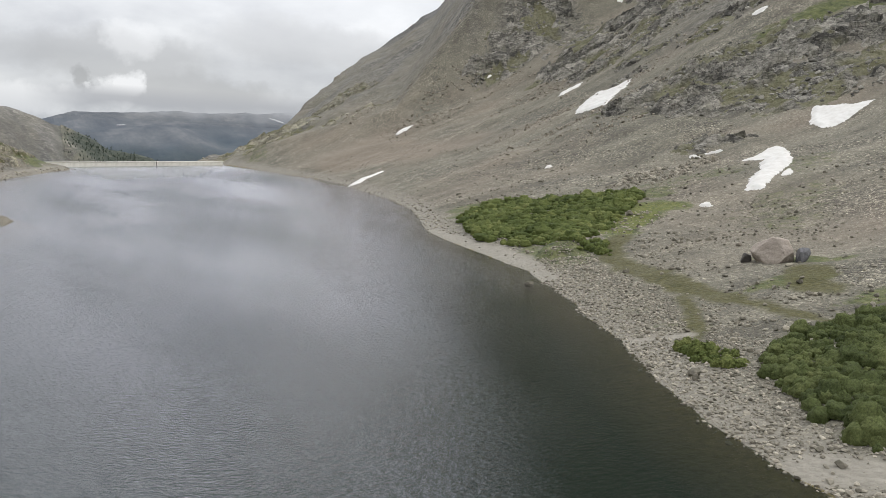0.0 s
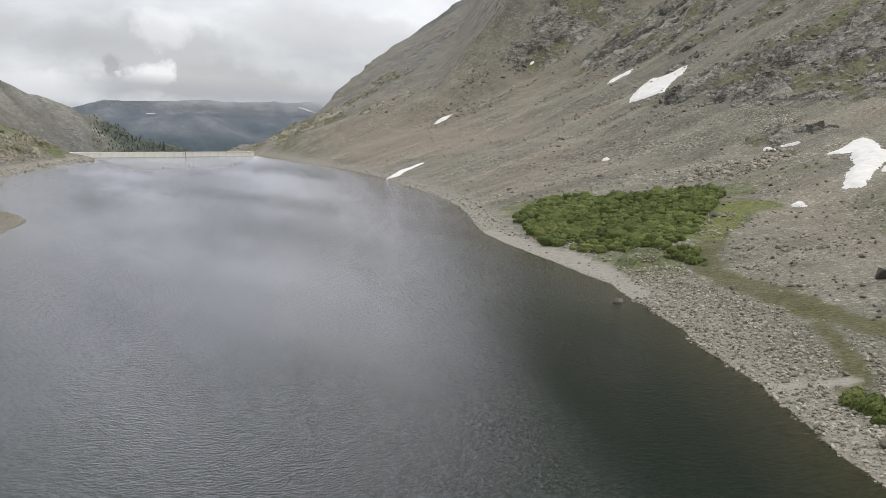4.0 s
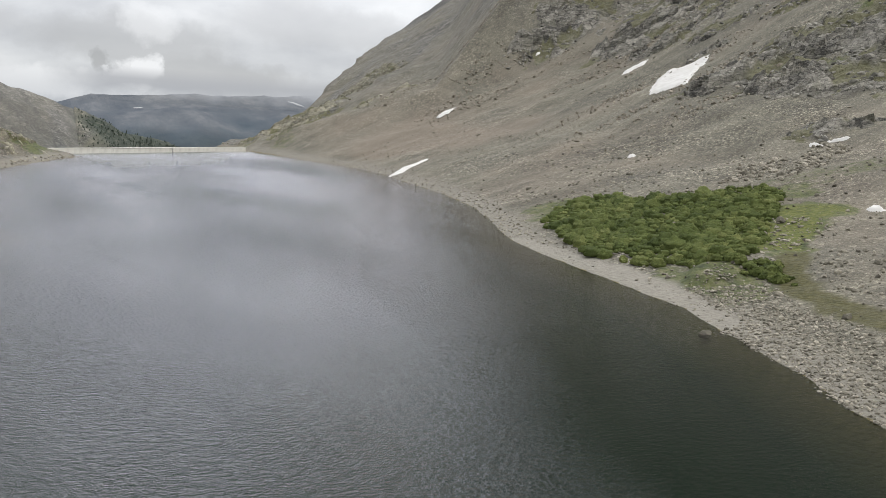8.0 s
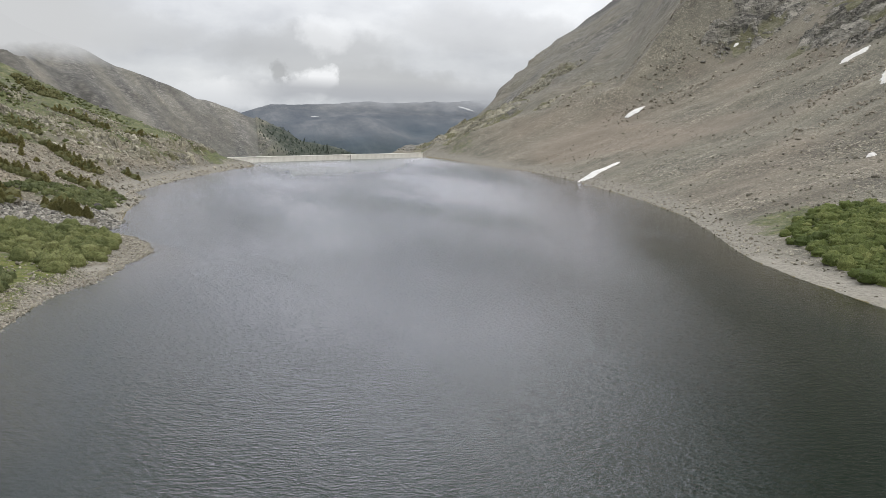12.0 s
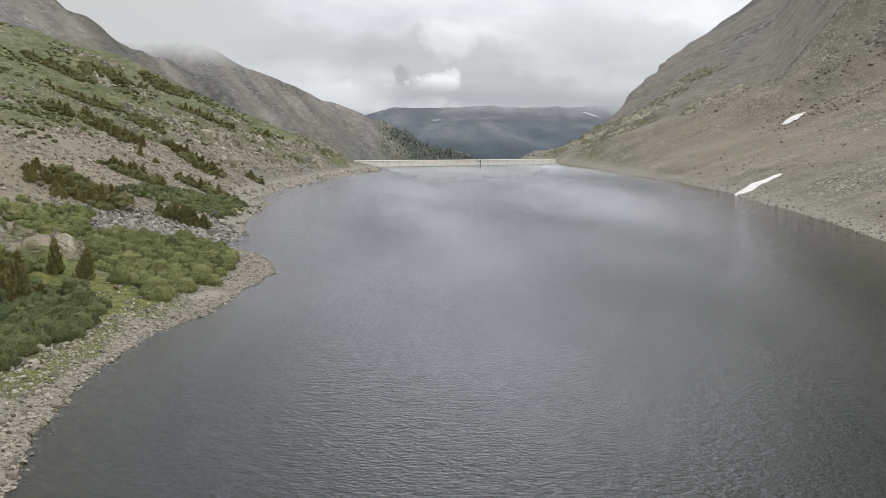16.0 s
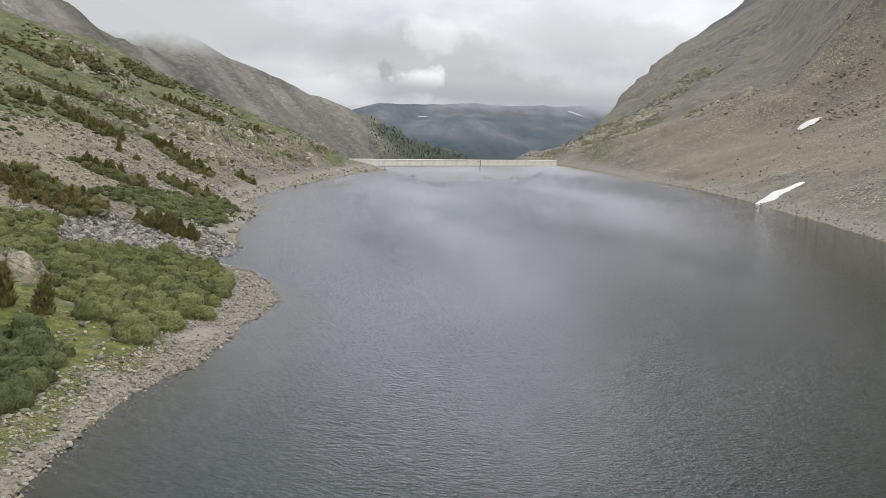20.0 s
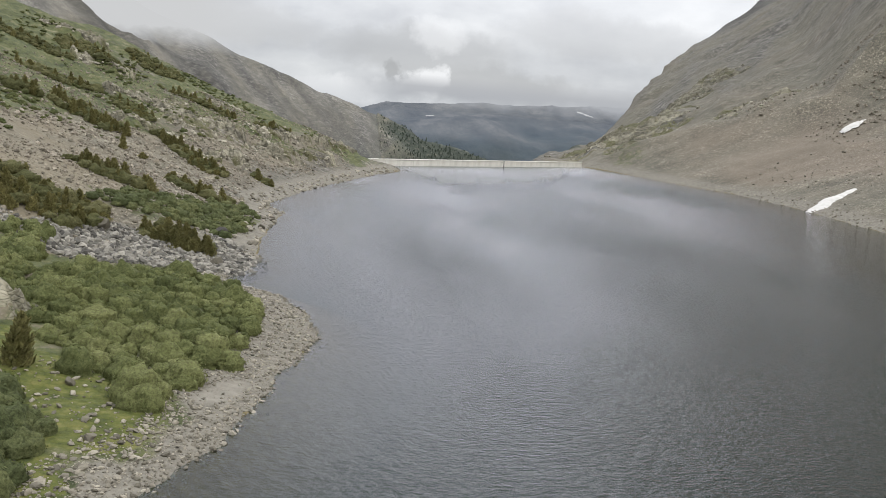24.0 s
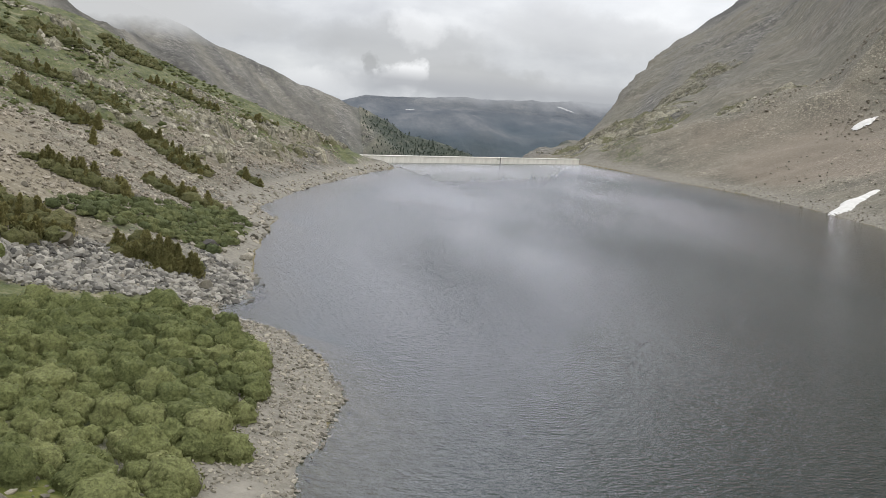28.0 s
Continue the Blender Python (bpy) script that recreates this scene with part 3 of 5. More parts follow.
def build_water():
    m, k = material("lake_water")
    co = k.n("TexCoord").outputs["Object"]
    w1 = k.noise(k.map(co, (0.7, 1.0, 1), rot=(0, 0, radians(8))), 1.35, 3, 0.6)
    w2 = k.noise(k.map(co, (0.6, 1.0, 1), rot=(0, 0, radians(-10))), 3.6, 2, 0.5)
    gust = k.n("MapRange", {0: k.noise(k.map(co, (1, 0.35, 1)), 0.03, 3, 0.5), 1: 0.35, 2: 0.65, 3: 0.14, 4: 0.34})
    # calmer in the lee of the steep shore
    at = k.n("SeparateXYZ", {0: co})
    lee = k.math("SUBTRACT", at.outputs[0], k.math("MULTIPLY", at.outputs[1], 0.27))
    gust = k.math("MULTIPLY", gust, k.n("MapRange", {0: lee, 1: -6.0, 2: 18.0, 3: 1.1, 4: 0.27}))
    gust = k.math("MULTIPLY", gust, k.n("MapRange", {0: at.outputs[0], 1: -4.0, 2: 12.0, 3: 0.7, 4: 2.2}))
    h = k.math("ADD", w1, k.math("MULTIPLY", w2, 0.8))
    bump = k.n("Bump", {"Strength": gust, "Distance": 0.38, "Height": h})
    gloss = k.n("BsdfGlossy", {"Color": (0.935, 0.93, 1.0), "Roughness": k.n("MapRange", {0: lee, 1: -8.0, 2: 16.0, 3: 0.155, 4: 0.08}), "Normal": bump})
    clear = k.n("BsdfTransparent", {"Color": (0.45, 0.50, 0.41)})
    fres = k.n("Fresnel", {"IOR": 1.33, "Normal": bump})
    mix = k.n("MixShader", {0: fres, 1: clear, 2: gloss})
    k.n("OutputMaterial", {"Surface": mix})
    v = [(-120, -260, 0), (200, -260, 0), (200, 553.5, 0), (112.5, 553.5, 0), (9, 449, 0), (-120, 449, 0)]
    me = bpy.data.meshes.new("water")
    me.from_pydata(v, [], [tuple(range(6))])
    me.materials.append(m)
    tagged(new("water", me), "dark grey rippled lake water", "lake", kind="structure")


build_water()


def part(name, bm, mat, parent=None, label=""):
    me = bpy.data.meshes.new(name)
    bm.to_mesh(me)
    bm.free()
    me.materials.append(mat)
    ob = new(name, me)
    ob.parent = parent
    return tagged(ob, label)


def box(bm, size, m=None, bevel=0.0):
    g = bmesh.ops.create_cube(bm, size=1.0, matrix=(m or Matrix()) @ Matrix.Diagonal((*size, 1)))
    if bevel:
        bmesh.ops.bevel(bm, geom=list({e for v in g["verts"] for e in v.link_edges}), offset=bevel, segments=1, affect="EDGES")
    return bm


def concrete_material():
    m, k = material("pale_concrete")
    co = k.n("TexCoord").outputs["Object"]
    a = k.noise(k.map(co, (1, 1, 0.3)), 0.8, 6, 0.65)
    col = k.ramp(a, [(0.3, (0.66, 0.64, 0.58)), (0.7, (0.82, 0.80, 0.74))])
    finish(k, col, 0.85, k.n("Bump", {"Strength": 0.3, "Distance": 0.05, "Height": a}))
    return m


def build_dam():
    mat = concrete_material()
    dam = new("dam")
    length = float(np.linalg.norm(DAM_B - DAM_A))
    dam.location = (*DAM_A, 0)
    dam.rotation_euler = (0, 0, math.atan2(DAM_U[1], DAM_U[0]))
    count = 20
    w = length / count
    bm = box(bmesh.new(), (w - 0.025, 1.0, 8.2), pose(0, 0, -2.1), 0.04)
    first = part("wall_panel", bm, mat, dam)
    for i in range(count):
        ob = first if i == 0 else new("wall_panel", first.data)
        ob.parent, ob.location = dam, (w * (i + 0.5), 0.6, 0)
    for i in range(count):
        if i == 0:
            cap = part("coping", box(bmesh.new(), (w - 0.03, 1.35, 0.3), None, 0.05), mat, dam)
        ob = cap if i == 0 else new("coping", cap.data)
        ob.parent, ob.location = dam, (w * (i + 0.5), 0.6, 2.15)
    tagged(dam, "long low pale concrete dam wall across the lake", "dam")


build_dam()


# ---- cloud banks and haze, far off: see-through sheets that glow by themselves ----
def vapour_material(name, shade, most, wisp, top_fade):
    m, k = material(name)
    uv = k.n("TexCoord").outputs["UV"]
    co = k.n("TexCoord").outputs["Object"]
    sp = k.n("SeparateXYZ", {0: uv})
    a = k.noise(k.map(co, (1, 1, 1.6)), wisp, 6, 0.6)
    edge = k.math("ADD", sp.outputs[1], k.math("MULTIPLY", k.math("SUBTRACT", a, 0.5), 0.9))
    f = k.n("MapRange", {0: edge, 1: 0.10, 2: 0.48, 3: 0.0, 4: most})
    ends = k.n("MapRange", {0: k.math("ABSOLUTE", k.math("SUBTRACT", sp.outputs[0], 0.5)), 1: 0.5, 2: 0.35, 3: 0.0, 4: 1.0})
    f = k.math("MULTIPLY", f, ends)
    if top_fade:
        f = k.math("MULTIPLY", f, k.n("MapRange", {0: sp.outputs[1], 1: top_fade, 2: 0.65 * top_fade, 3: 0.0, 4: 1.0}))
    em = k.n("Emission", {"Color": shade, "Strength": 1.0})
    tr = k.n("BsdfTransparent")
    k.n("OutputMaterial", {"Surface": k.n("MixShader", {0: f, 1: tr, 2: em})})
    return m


def vapour(name, label, far, az, el, mat):
    """A curved sheet of cloud standing at a distance, between two bearings and two slopes."""
    n, rows = 24, len(el)
    co = []
    for i in range(n + 1):
        a = radians(az[0] + (az[1] - az[0]) * i / n)
        co += [(far * math.sin(a), 80 + far * math.cos(a), 21 + far * math.tan(radians(e))) for e in el]
    fa = [(rows * i + j, rows * (i + 1) + j, rows * (i + 1) + j + 1, rows * i + j + 1) for i in range(n) for j in range(rows - 1)]
    me = bpy.data.meshes.new(name)
    me.from_pydata(co, [], fa)
    lay = me.uv_layers.new(name="UVMap")
    for lo in me.loops:
        i, j = divmod(lo.vertex_index, rows)
        lay.data[lo.index].uv = (i / n, (el[j] - el[0]) / (el[1] - el[0]))
    me.materials.append(mat)
    return tagged(new(name, me), label, "cloud", kind="structure")


vapour("backdrop_cloud_bank", "grey cloud hiding the far summits", 2950, (1, 26), (0.0, 2.0), vapour_material("far_cloud", (0.50, 0.51, 0.53), 0.9, 0.006, 1.0))
vapour("backdrop_cloud_cap", "pale cloud hanging on the mountain top", 1000, (-34, -2.6), (1.6, 4.6, 8.5), vapour_material("near_cloud", (0.62, 0.63, 0.64), 0.98, 0.010, 2.3))
# distance haze over the far range, painted as a bluish emissive sheet
vapour("backdrop_mist", "thin bluish glowing haze sheet before the far range", 2000, (-12, 26), (-4.5, 2.0), vapour_material("haze_glow", (0.16, 0.215, 0.30), 0.34, 0.003, 1.0))


# ---- stones ----
def stone_material(name, dark, light):
    m, k = material(name)
    co = k.n("TexCoord").outputs["Object"]
    rnd = k.n("NewGeometry").outputs["Random Per Island"]
    grain = k.noise(co, 3.0, 6, 0.7)
    col = k.mix(rnd, dark, light)
    col = k.mix(0.55, col, k.ramp(grain, [(0.3, 0.55), (0.7, 1.25)]))
    k.t.nodes[-1].blend_type = "MULTIPLY"
    lichen = k.n("MapRange", {0: k.noise(co, 1.2, 4, 0.6), 1: 0.62, 2: 0.72, 3: 0.0, 4: 0.4})
    col = k.mix(lichen, col, (0.20, 0.20, 0.12))
    finish(k, col, 0.9, k.n("Bump", {"Strength": 0.5, "Distance": 0.1, "Height": grain}))
    return m


GREY_STONE = stone_material("grey_stone", (0.095, 0.086, 0.066), (0.33, 0.302, 0.238))
HILL_STONE = stone_material("brownish_hill_stone", (0.125, 0.108, 0.082), (0.37, 0.328, 0.262))
PALE_STONE = stone_material("pale_stone", (0.110, 0.099, 0.076), (0.40, 0.365, 0.295))
rng = np.random.default_rng(4)
PHI = (1 + 5**0.5) / 2
ICO_V = np.array([(-1, PHI, 0), (1, PHI, 0), (-1, -PHI, 0), (1, -PHI, 0), (0, -1, PHI), (0, 1, PHI), (0, -1, -PHI), (0, 1, -PHI), (PHI, 0, -1), (PHI, 0, 1), (-PHI, 0, -1), (-PHI, 0, 1)]) / math.hypot(1, PHI)
ICO_F = np.array([(0, 11, 5), (0, 5, 1), (0, 1, 7), (0, 7, 10), (0, 10, 11), (1, 5, 9), (5, 11, 4), (11, 10, 2), (10, 7, 6), (7, 1, 8), (3, 9, 4), (3, 4, 2), (3, 2, 6), (3, 6, 8), (3, 8, 9), (4, 9, 5), (2, 4, 11), (6, 2, 10), (8, 6, 7), (9, 8, 1)])


def stone_field(name, label, x, y, size, mat, flat=0.6, sink=0.25, category="stones", kind="stuff"):
    """Many angular stones in one mesh of kind stuff, lying on the ground at x, y."""
    n = len(x)
    v = np.repeat(ICO_V[None], n, 0) * rng.uniform(0.62, 1.25, (n, 12, 1))
    v = v * (size[:, None, None] * np.stack([rng.uniform(0.7, 1.4, n), rng.uniform(0.6, 1.1, n), flat * rng.uniform(0.6, 1.3, n)], 1)[:, None])
    a, tilt = rng.uniform(0, 6.28, n), rng.normal(0, 0.3, n)
    c, s, ct, st = np.cos(a)[:, None], np.sin(a)[:, None], np.cos(tilt)[:, None], np.sin(tilt)[:, None]
    px, pz = v[..., 0] * ct - v[..., 2] * st, v[..., 0] * st + v[..., 2] * ct
    z = np.maximum(height(x, y), -0.4)
    out = np.stack([px * c - v[..., 1] * s + x[:, None], px * s + v[..., 1] * c + y[:, None], pz + (z + size * flat * (0.55 - sink))[:, None]], -1)
    f = (ICO_F[None] + 12 * np.arange(n)[:, None, None]).reshape(-1, 3)
    return tagged(new(name, mesh_np(name, out.reshape(-1, 3), f, False, mat)), label, category, kind=kind)


def scatter(n, xr, yr, keep):
    x, y = rng.uniform(*xr, n), rng.uniform(*yr, n)
    k = keep(x, y) > rng.uniform(0, 1, n)
    return x[k], y[k]


def sizes(n, lo, hi, power=3.0):
    return lo + (hi - lo) * rng.uniform(0, 1, n) ** power


def sandy(x, y):
    v = np.zeros(np.shape(x))
    for pts, half in SAND:
        v = np.maximum(v, step(1.1, 0.7, shore_gap(np.array(pts, float), x, y) / half))
    return v


def mossy(x, y):
    v = np.zeros(np.shape(x))
    for pts, half in MOSS:
        v = np.maximum(v, step(1.25, 0.8, shore_gap(np.array(pts, float), x, y) / half))
    return v


x, y = scatter(90000, (-30, 4), (150, 262), lambda x, y: (lambda l: step(-1.0, 0.3, l) * step(6.0, 4.4, l) * (1 - 0.9 * sandy(x, y)))(signed_gaps(x, y)[1]))
stone_field("beach_gravel", "pale grey gravel and cobbles along the shore", x, y, sizes(len(x), 0.045, 0.21, 5), PALE_STONE)
x, y = scatter(6000, (-24, 30), (262, 450), lambda x, y: (lambda l: step(-0.8, 0.3, l) * step(5, 2.5, l))(signed_gaps(x, y)[1]))
stone_field("shore_stones", "grey angular stones on a narrow lake shore", x, y, sizes(len(x), 0.2, 0.7), PALE_STONE)
x, y = scatter(85000, (44, 110), (40, 160), lambda x, y: (lambda r: step(-1.0, 0.5, r) * step(17, 8, r) * (1 - 0.93 * np.maximum(sandy(x, y), mossy(x, y))))(signed_gaps(x, y)[0]))
stone_field("beach_gravel", "pale grey cobbles and broken rock along the shore", x, y, sizes(len(x), 0.07, 0.34, 4), PALE_STONE)
x, y = scatter(22000, (88, 160), (160, 470), lambda x, y: (lambda r: step(-0.8, 0.6, r) * step(9, 3, r) * (1 - 0.95 * sandy(x, y)))(signed_gaps(x, y)[0]))
stone_field("shore_stones", "grey broken rock above the waterline", x, y, sizes(len(x), 0.11, 0.46, 4), PALE_STONE)
x, y = scatter(110000, (58, 250), (50, 470), lambda x, y: (lambda r: step(6, 14, r) * np.clip(1.2 - r / 90, 0.06, 1) * np.clip(0.6 + 0.8 * fbm(x / 18, y / 18, 3, 71), 0.05, 1) * np.clip(1.5 - y / 260, 0.25, 1) * (1 - 0.95 * mossy(x, y)) * step(0.35, 0.0, blob(x, y, 121, 173, 19, 8.5, 41)))(signed_gaps(x, y)[0]))
stone_field("talus_stones", "grey-brown broken rock strewn over the scree slope", x, y, sizes(len(x), 0.09, 0.55, 6), GREY_STONE, 0.75)
x, y = scatter(64000, (-80, 6), (244, 450), lambda x, y: (lambda l: step(4, 9, l) * step(75, 40, l) * np.clip(0.5 + 0.8 * fbm(x / 14, y / 14, 3, 73), 0.03, 1))(signed_gaps(x, y)[1]))
stone_field("talus_stones", "brownish loose rock on the hillside", x, y, sizes(len(x), 0.10, 0.45, 5), HILL_STONE, 0.75)
x, y = scatter(26000, (-36, -8), (234, 264), lambda x, y: step(-0.1, 0.25, np.maximum(blob(x, y, -20.5, 248.5, 12, 5.6, 16), blob(x, y, -12.5, 254, 4, 9, 0))))
stone_field("boulder_field", "blue-grey blocky boulders spilled down to the lake", x, y, sizes(len(x), 0.12, 0.55, 4), stone_material("blue_grey_stone", (0.065, 0.062, 0.056), (0.35, 0.33, 0.285)), 0.7)
x, y = scatter(1500, (-28, -10), (178, 212), lambda x, y: step(0.0, 0.4, np.maximum(blob(x, y, -17.0, 198, 6, 9, 10), blob(x, y, -14.2, 189, 2.2, 9, 12))))
stone_field("meadow_stones", "small pale stones in bright wet grass", x, y, sizes(len(x), 0.07, 0.30), PALE_STONE)
x, y = scatter(1500, (100, 145), (155, 192), lambda x, y: step(0.0, 0.4, blob(x, y, 122, 173, 18, 8, 41)))
stone_field("meadow_stones", "pale stones lying in green turf", x, y, sizes(len(x), 0.15, 0.6, 4), PALE_STONE)


x, y = scatter(3600, (-26, -6), (150, 203), lambda x, y: (lambda l: step(-0.5, 0.5, l) * step(6.5, 4.5, l) * np.clip(1.2 - (y - 170) / 40, 0.08, 1))(signed_gaps(x, y)[1]))
stone_field("beach_blocks", "pale angular blocks piled on the beach", x, y, sizes(len(x), 0.10, 0.32, 3), PALE_STONE, 0.6)
x, y = scatter(500, (-27, -16), (168, 190), lambda x, y: step(0.0, 0.4, blob(x, y, -20.5, 180, 4, 10, 12)))
stone_field("meadow_stones", "pale stones in yellow-green grass above the beach", x, y, sizes(len(x), 0.14, 0.5), PALE_STONE)
x, y = scatter(26000, (140, 345), (290, 560), lambda x, y: step(40, 75, signed_gaps(x, y)[0]) * step(0.05, 0.45, fbm(x / 60, y / 16, 4, 131)))
stone_field("talus_blocks", "dark blocks gathered in the chutes of the upper slope", x, y, sizes(len(x), 0.25, 0.95, 5), HILL_STONE, 0.8)


x, y = scatter(5200, (150, 225), (195, 260), lambda x, y: step(-0.1, 0.35, np.maximum(blob(x, y, 184, 229, 20, 6, 32), blob(x, y, 172, 236, 16, 5, 25))))
stone_field("talus_blocks", "pale grey blocks heaped below a ledge", x, y, sizes(len(x), 0.22, 0.95, 3), PALE_STONE, 0.75)


def rock_mesh(name, seed, size, cuts, mat):
    """One weathered boulder: a sphere cut by planes, then roughened."""
    bm = bmesh.new()
    bmesh.ops.create_icosphere(bm, subdivisions=4, radius=1.0)
    r = random.Random(seed)
    planes = [(Vector((r.gauss(0, 1), r.gauss(0, 1), r.gauss(0, 0.7))).normalized(), r.uniform(0.45, 0.8)) for _ in range(cuts)]
    for v in bm.verts:
        for nrm, d in planes:
            over = v.co.dot(nrm) - d
            if over > 0:
                v.co -= nrm * over * 0.96
        v.co += v.co.normalized() * 0.05 * noise.fractal(v.co * 2.5 + Vector((seed, 0, 0)), 1.0, 2.0, 4)
        v.co = Vector((v.co.x * size[0], v.co.y * size[1], v.co.z * size[2]))
    me = bpy.data.meshes.new(name)
    bm.to_mesh(me)
    bm.free()
    me.materials.append(mat)
    return me


# ---- boulders that stand out singly: x, y, half sizes, seed, label ----
BROWN_ROCK = stone_material("brown_granite", (0.36, 0.31, 0.265), (0.42, 0.365, 0.315))
DARK_ROCK_AND_SHADE = stone_material("dark_rock_and_shade", (0.06, 0.055, 0.05), (0.10, 0.09, 0.085))
SLATE_ROCK = stone_material("blue_slate", (0.13, 0.13, 0.14), (0.19, 0.19, 0.20))
BOULDERS = [
    (107.5, 113.0, (4.9, 4.0, 2.8), 3, BROWN_ROCK, "house-sized brown granite boulder on the scree"),
    # shade under the great boulder's overhang, put in as a near-black block
    (105.0, 116.6, (1.2, 1.2, 1.3), 5, DARK_ROCK_AND_SHADE, "dark block in place of the shade beside a great boulder"),
    (109.6, 109.4, (2.3, 1.4, 2.1), 8, SLATE_ROCK, "blue-grey slab leaning on the great boulder"),
    (76.8, 136.8, (1.2, 0.8, 0.55), 11, GREY_STONE, "dark wet rock standing in the shallows"),
    (60.2, 74.0, (0.55, 0.5, 0.5), 12, PALE_STONE, "small white rock on the beach"),
    (61.0, 75.2, (0.9, 0.8, 0.6), 13, GREY_STONE, "grey block among beach cobbles"),
    (53.4, 49.0, (0.75, 0.5, 0.42), 14, PALE_STONE, "pale square rock on a silt beach"),
    (54.5, 52.2, (0.6, 0.4, 0.35), 15, GREY_STONE, "grey rock on the beach"),
    (-9.0, 259.8, (0.95, 0.5, 0.22), 21, PALE_STONE, "flat white slab at the waterline"),
    (-14.4, 267.9, (0.9, 0.8, 1.0), 22, DARK_ROCK_AND_SHADE, "dark hollowed block beside a willow strip"),
    (-10.3, 184.6, (0.35, 0.25, 0.18), 23, PALE_STONE, "pale stone just clear of the water"),
    (-19.3, 183.6, (0.6, 0.5, 0.45), 24, PALE_STONE, "pale rounded rock at the edge of a thicket"),
    (-16.3, 189.3, (0.45, 0.4, 0.35), 25, PALE_STONE, "pale rock on the grassy bank"),
    (-13.9, 194.4, (0.5, 0.4, 0.35), 26, PALE_STONE, "pale rock in bright wet grass"),
    (-16.9, 202.5, (0.5, 0.4, 0.4), 27, PALE_STONE, "pale rock in bright wet grass"),
    (-13.3, 250.0, (1.1, 0.8, 0.7), 28, GREY_STONE, "large grey block at the foot of the boulder field"),
    (-25.8, 251.5, (1.3, 1.0, 1.0), 29, GREY_STONE, "large blue-grey block on the boulder field"),
    (116.8, 196.2, (1.3, 1.0, 0.9), 31, PALE_STONE, "pale rock rising from the willow thicket"),
    (150.5, 214.5, (1.5, 1.0, 0.9), 32, PALE_STONE, "pale block at the head of the thicket"),
    (128.0, 180.0, (1.2, 1.0, 0.8), 33, PALE_STONE, "pale block on green turf"),
]
for bx, by, size, seed, mat, label in BOULDERS:
    ob = new("boulder", rock_mesh("boulder", seed, size, 16, mat))
    ob.location = (bx, by, max(ground_z(bx, by), -0.25) + size[2] * 0.45)
    ob.rotation_euler = (0, 0, seed * 1.7)
    tagged(ob, label, "boulder")


# loose blocks big enough to count, scattered over both slopes
BLOCKS = [rock_mesh("boulder", 60 + i, (1.0, 0.8, 0.62), 14, HILL_STONE if i % 2 else PALE_STONE) for i in range(6)]
placed = 0
while placed < 150:
    if placed % 5 < 3:
        bx, by = rng.uniform(64, 210), rng.uniform(55, 300)
        gap = signed_gaps(np.array([bx]), np.array([by]))[0][0]
    else:
        bx, by = rng.uniform(-70, -8), rng.uniform(250, 420)
        gap = signed_gaps(np.array([bx]), np.array([by]))[1][0]
    if gap < 3 or gap > 110:
        continue
    k = rng.uniform(0.3, 0.75)
    ob = new("boulder", BLOCKS[placed % 6])
    ob.matrix_world = pose(bx, by, ground_z(bx, by) + 0.22 * k, rng.uniform(-12, 12), rng.uniform(-12, 12), rng.uniform(0, 360)) @ Matrix.Scale(k, 4)
    tagged(ob, "grey-brown block lying loose on scree" if placed % 2 else "pale block lying loose on scree", "boulder", "loose blocks on the slopes")
    placed += 1


# ---- snow ----
def snow_material():
    m, k = material("old_snow")
    co = k.n("TexCoord").outputs["Object"]
    a = k.noise(co, 0.5, 6, 0.6)
    finish(k, k.ramp(a, [(0.3, (0.55, 0.53, 0.50)), (0.7, (0.68, 0.67, 0.65))]), 0.6, k.n("Bump", {"Strength": 0.4, "Distance": 0.2, "Height": a}))
    return m


SNOW = snow_material()


def inside(poly, x, y):
    p = np.array(poly, float)
    c = np.zeros(np.shape(x), bool)
    for (ax, ay), (bx, by) in zip(p, np.roll(p, -1, 0)):
        c ^= ((ay > y) != (by > y)) & (x < (bx - ax) * (y - ay) / (by - ay + 1e-12) + ax)
    return c


def snow_patch(label, spots, cell=0.7, lift=0.25, outline=None):
    """A thin-edged snow field, draped on the ground: the union of uneven ellipses, or the inside of a ragged outline."""
    if outline:
        p = np.array(outline, float)
        spots = [(*p.mean(0), *(0.5 * np.ptp(p, axis=0)))]
    sp = np.array([s[:4] for s in spots], float)
    pad = sp[:, 2:4].max() * 1.4
    xs = np.arange(sp[:, 0].min() - pad, sp[:, 0].max() + pad, cell)
    ys = np.arange(sp[:, 1].min() - pad, sp[:, 1].max() + pad, cell)
    gx, gy = np.meshgrid(xs, ys)
    f = np.full(gx.shape, -9.0)
    if outline:
        gap = shore_gap(np.concatenate([p, p[:1]]), gx, gy)
        f = np.where(inside(outline, gx, gy), gap, -gap) * 0.35 - 0.06
    else:
        for s in spots:
            f = np.maximum(f, blob(gx, gy, *s))
    f = f + 0.16 * fbm(gx / (3 * cell), gy / (3 * cell), 3, 55)
    z = height(gx, gy) + np.clip(f * 1.1, -0.3, 0.4) + lift
    w = len(xs)
    i = (np.arange(len(ys) - 1)[:, None] * w + np.arange(w - 1)[None]).ravel()
    q = np.stack([i, i + 1, i + w + 1, i + w], 1)
    q = q[(f.ravel()[q] > -0.12).any(1)]
    used, inv = np.unique(q, return_inverse=True)
    me = mesh_np("snow_patch", np.stack([gx.ravel(), gy.ravel(), z.ravel()], 1)[used], inv.reshape(-1, 4), True, SNOW)
    return tagged(new("snow_patch", me), label, "snow patch", "snow patches on the scree")


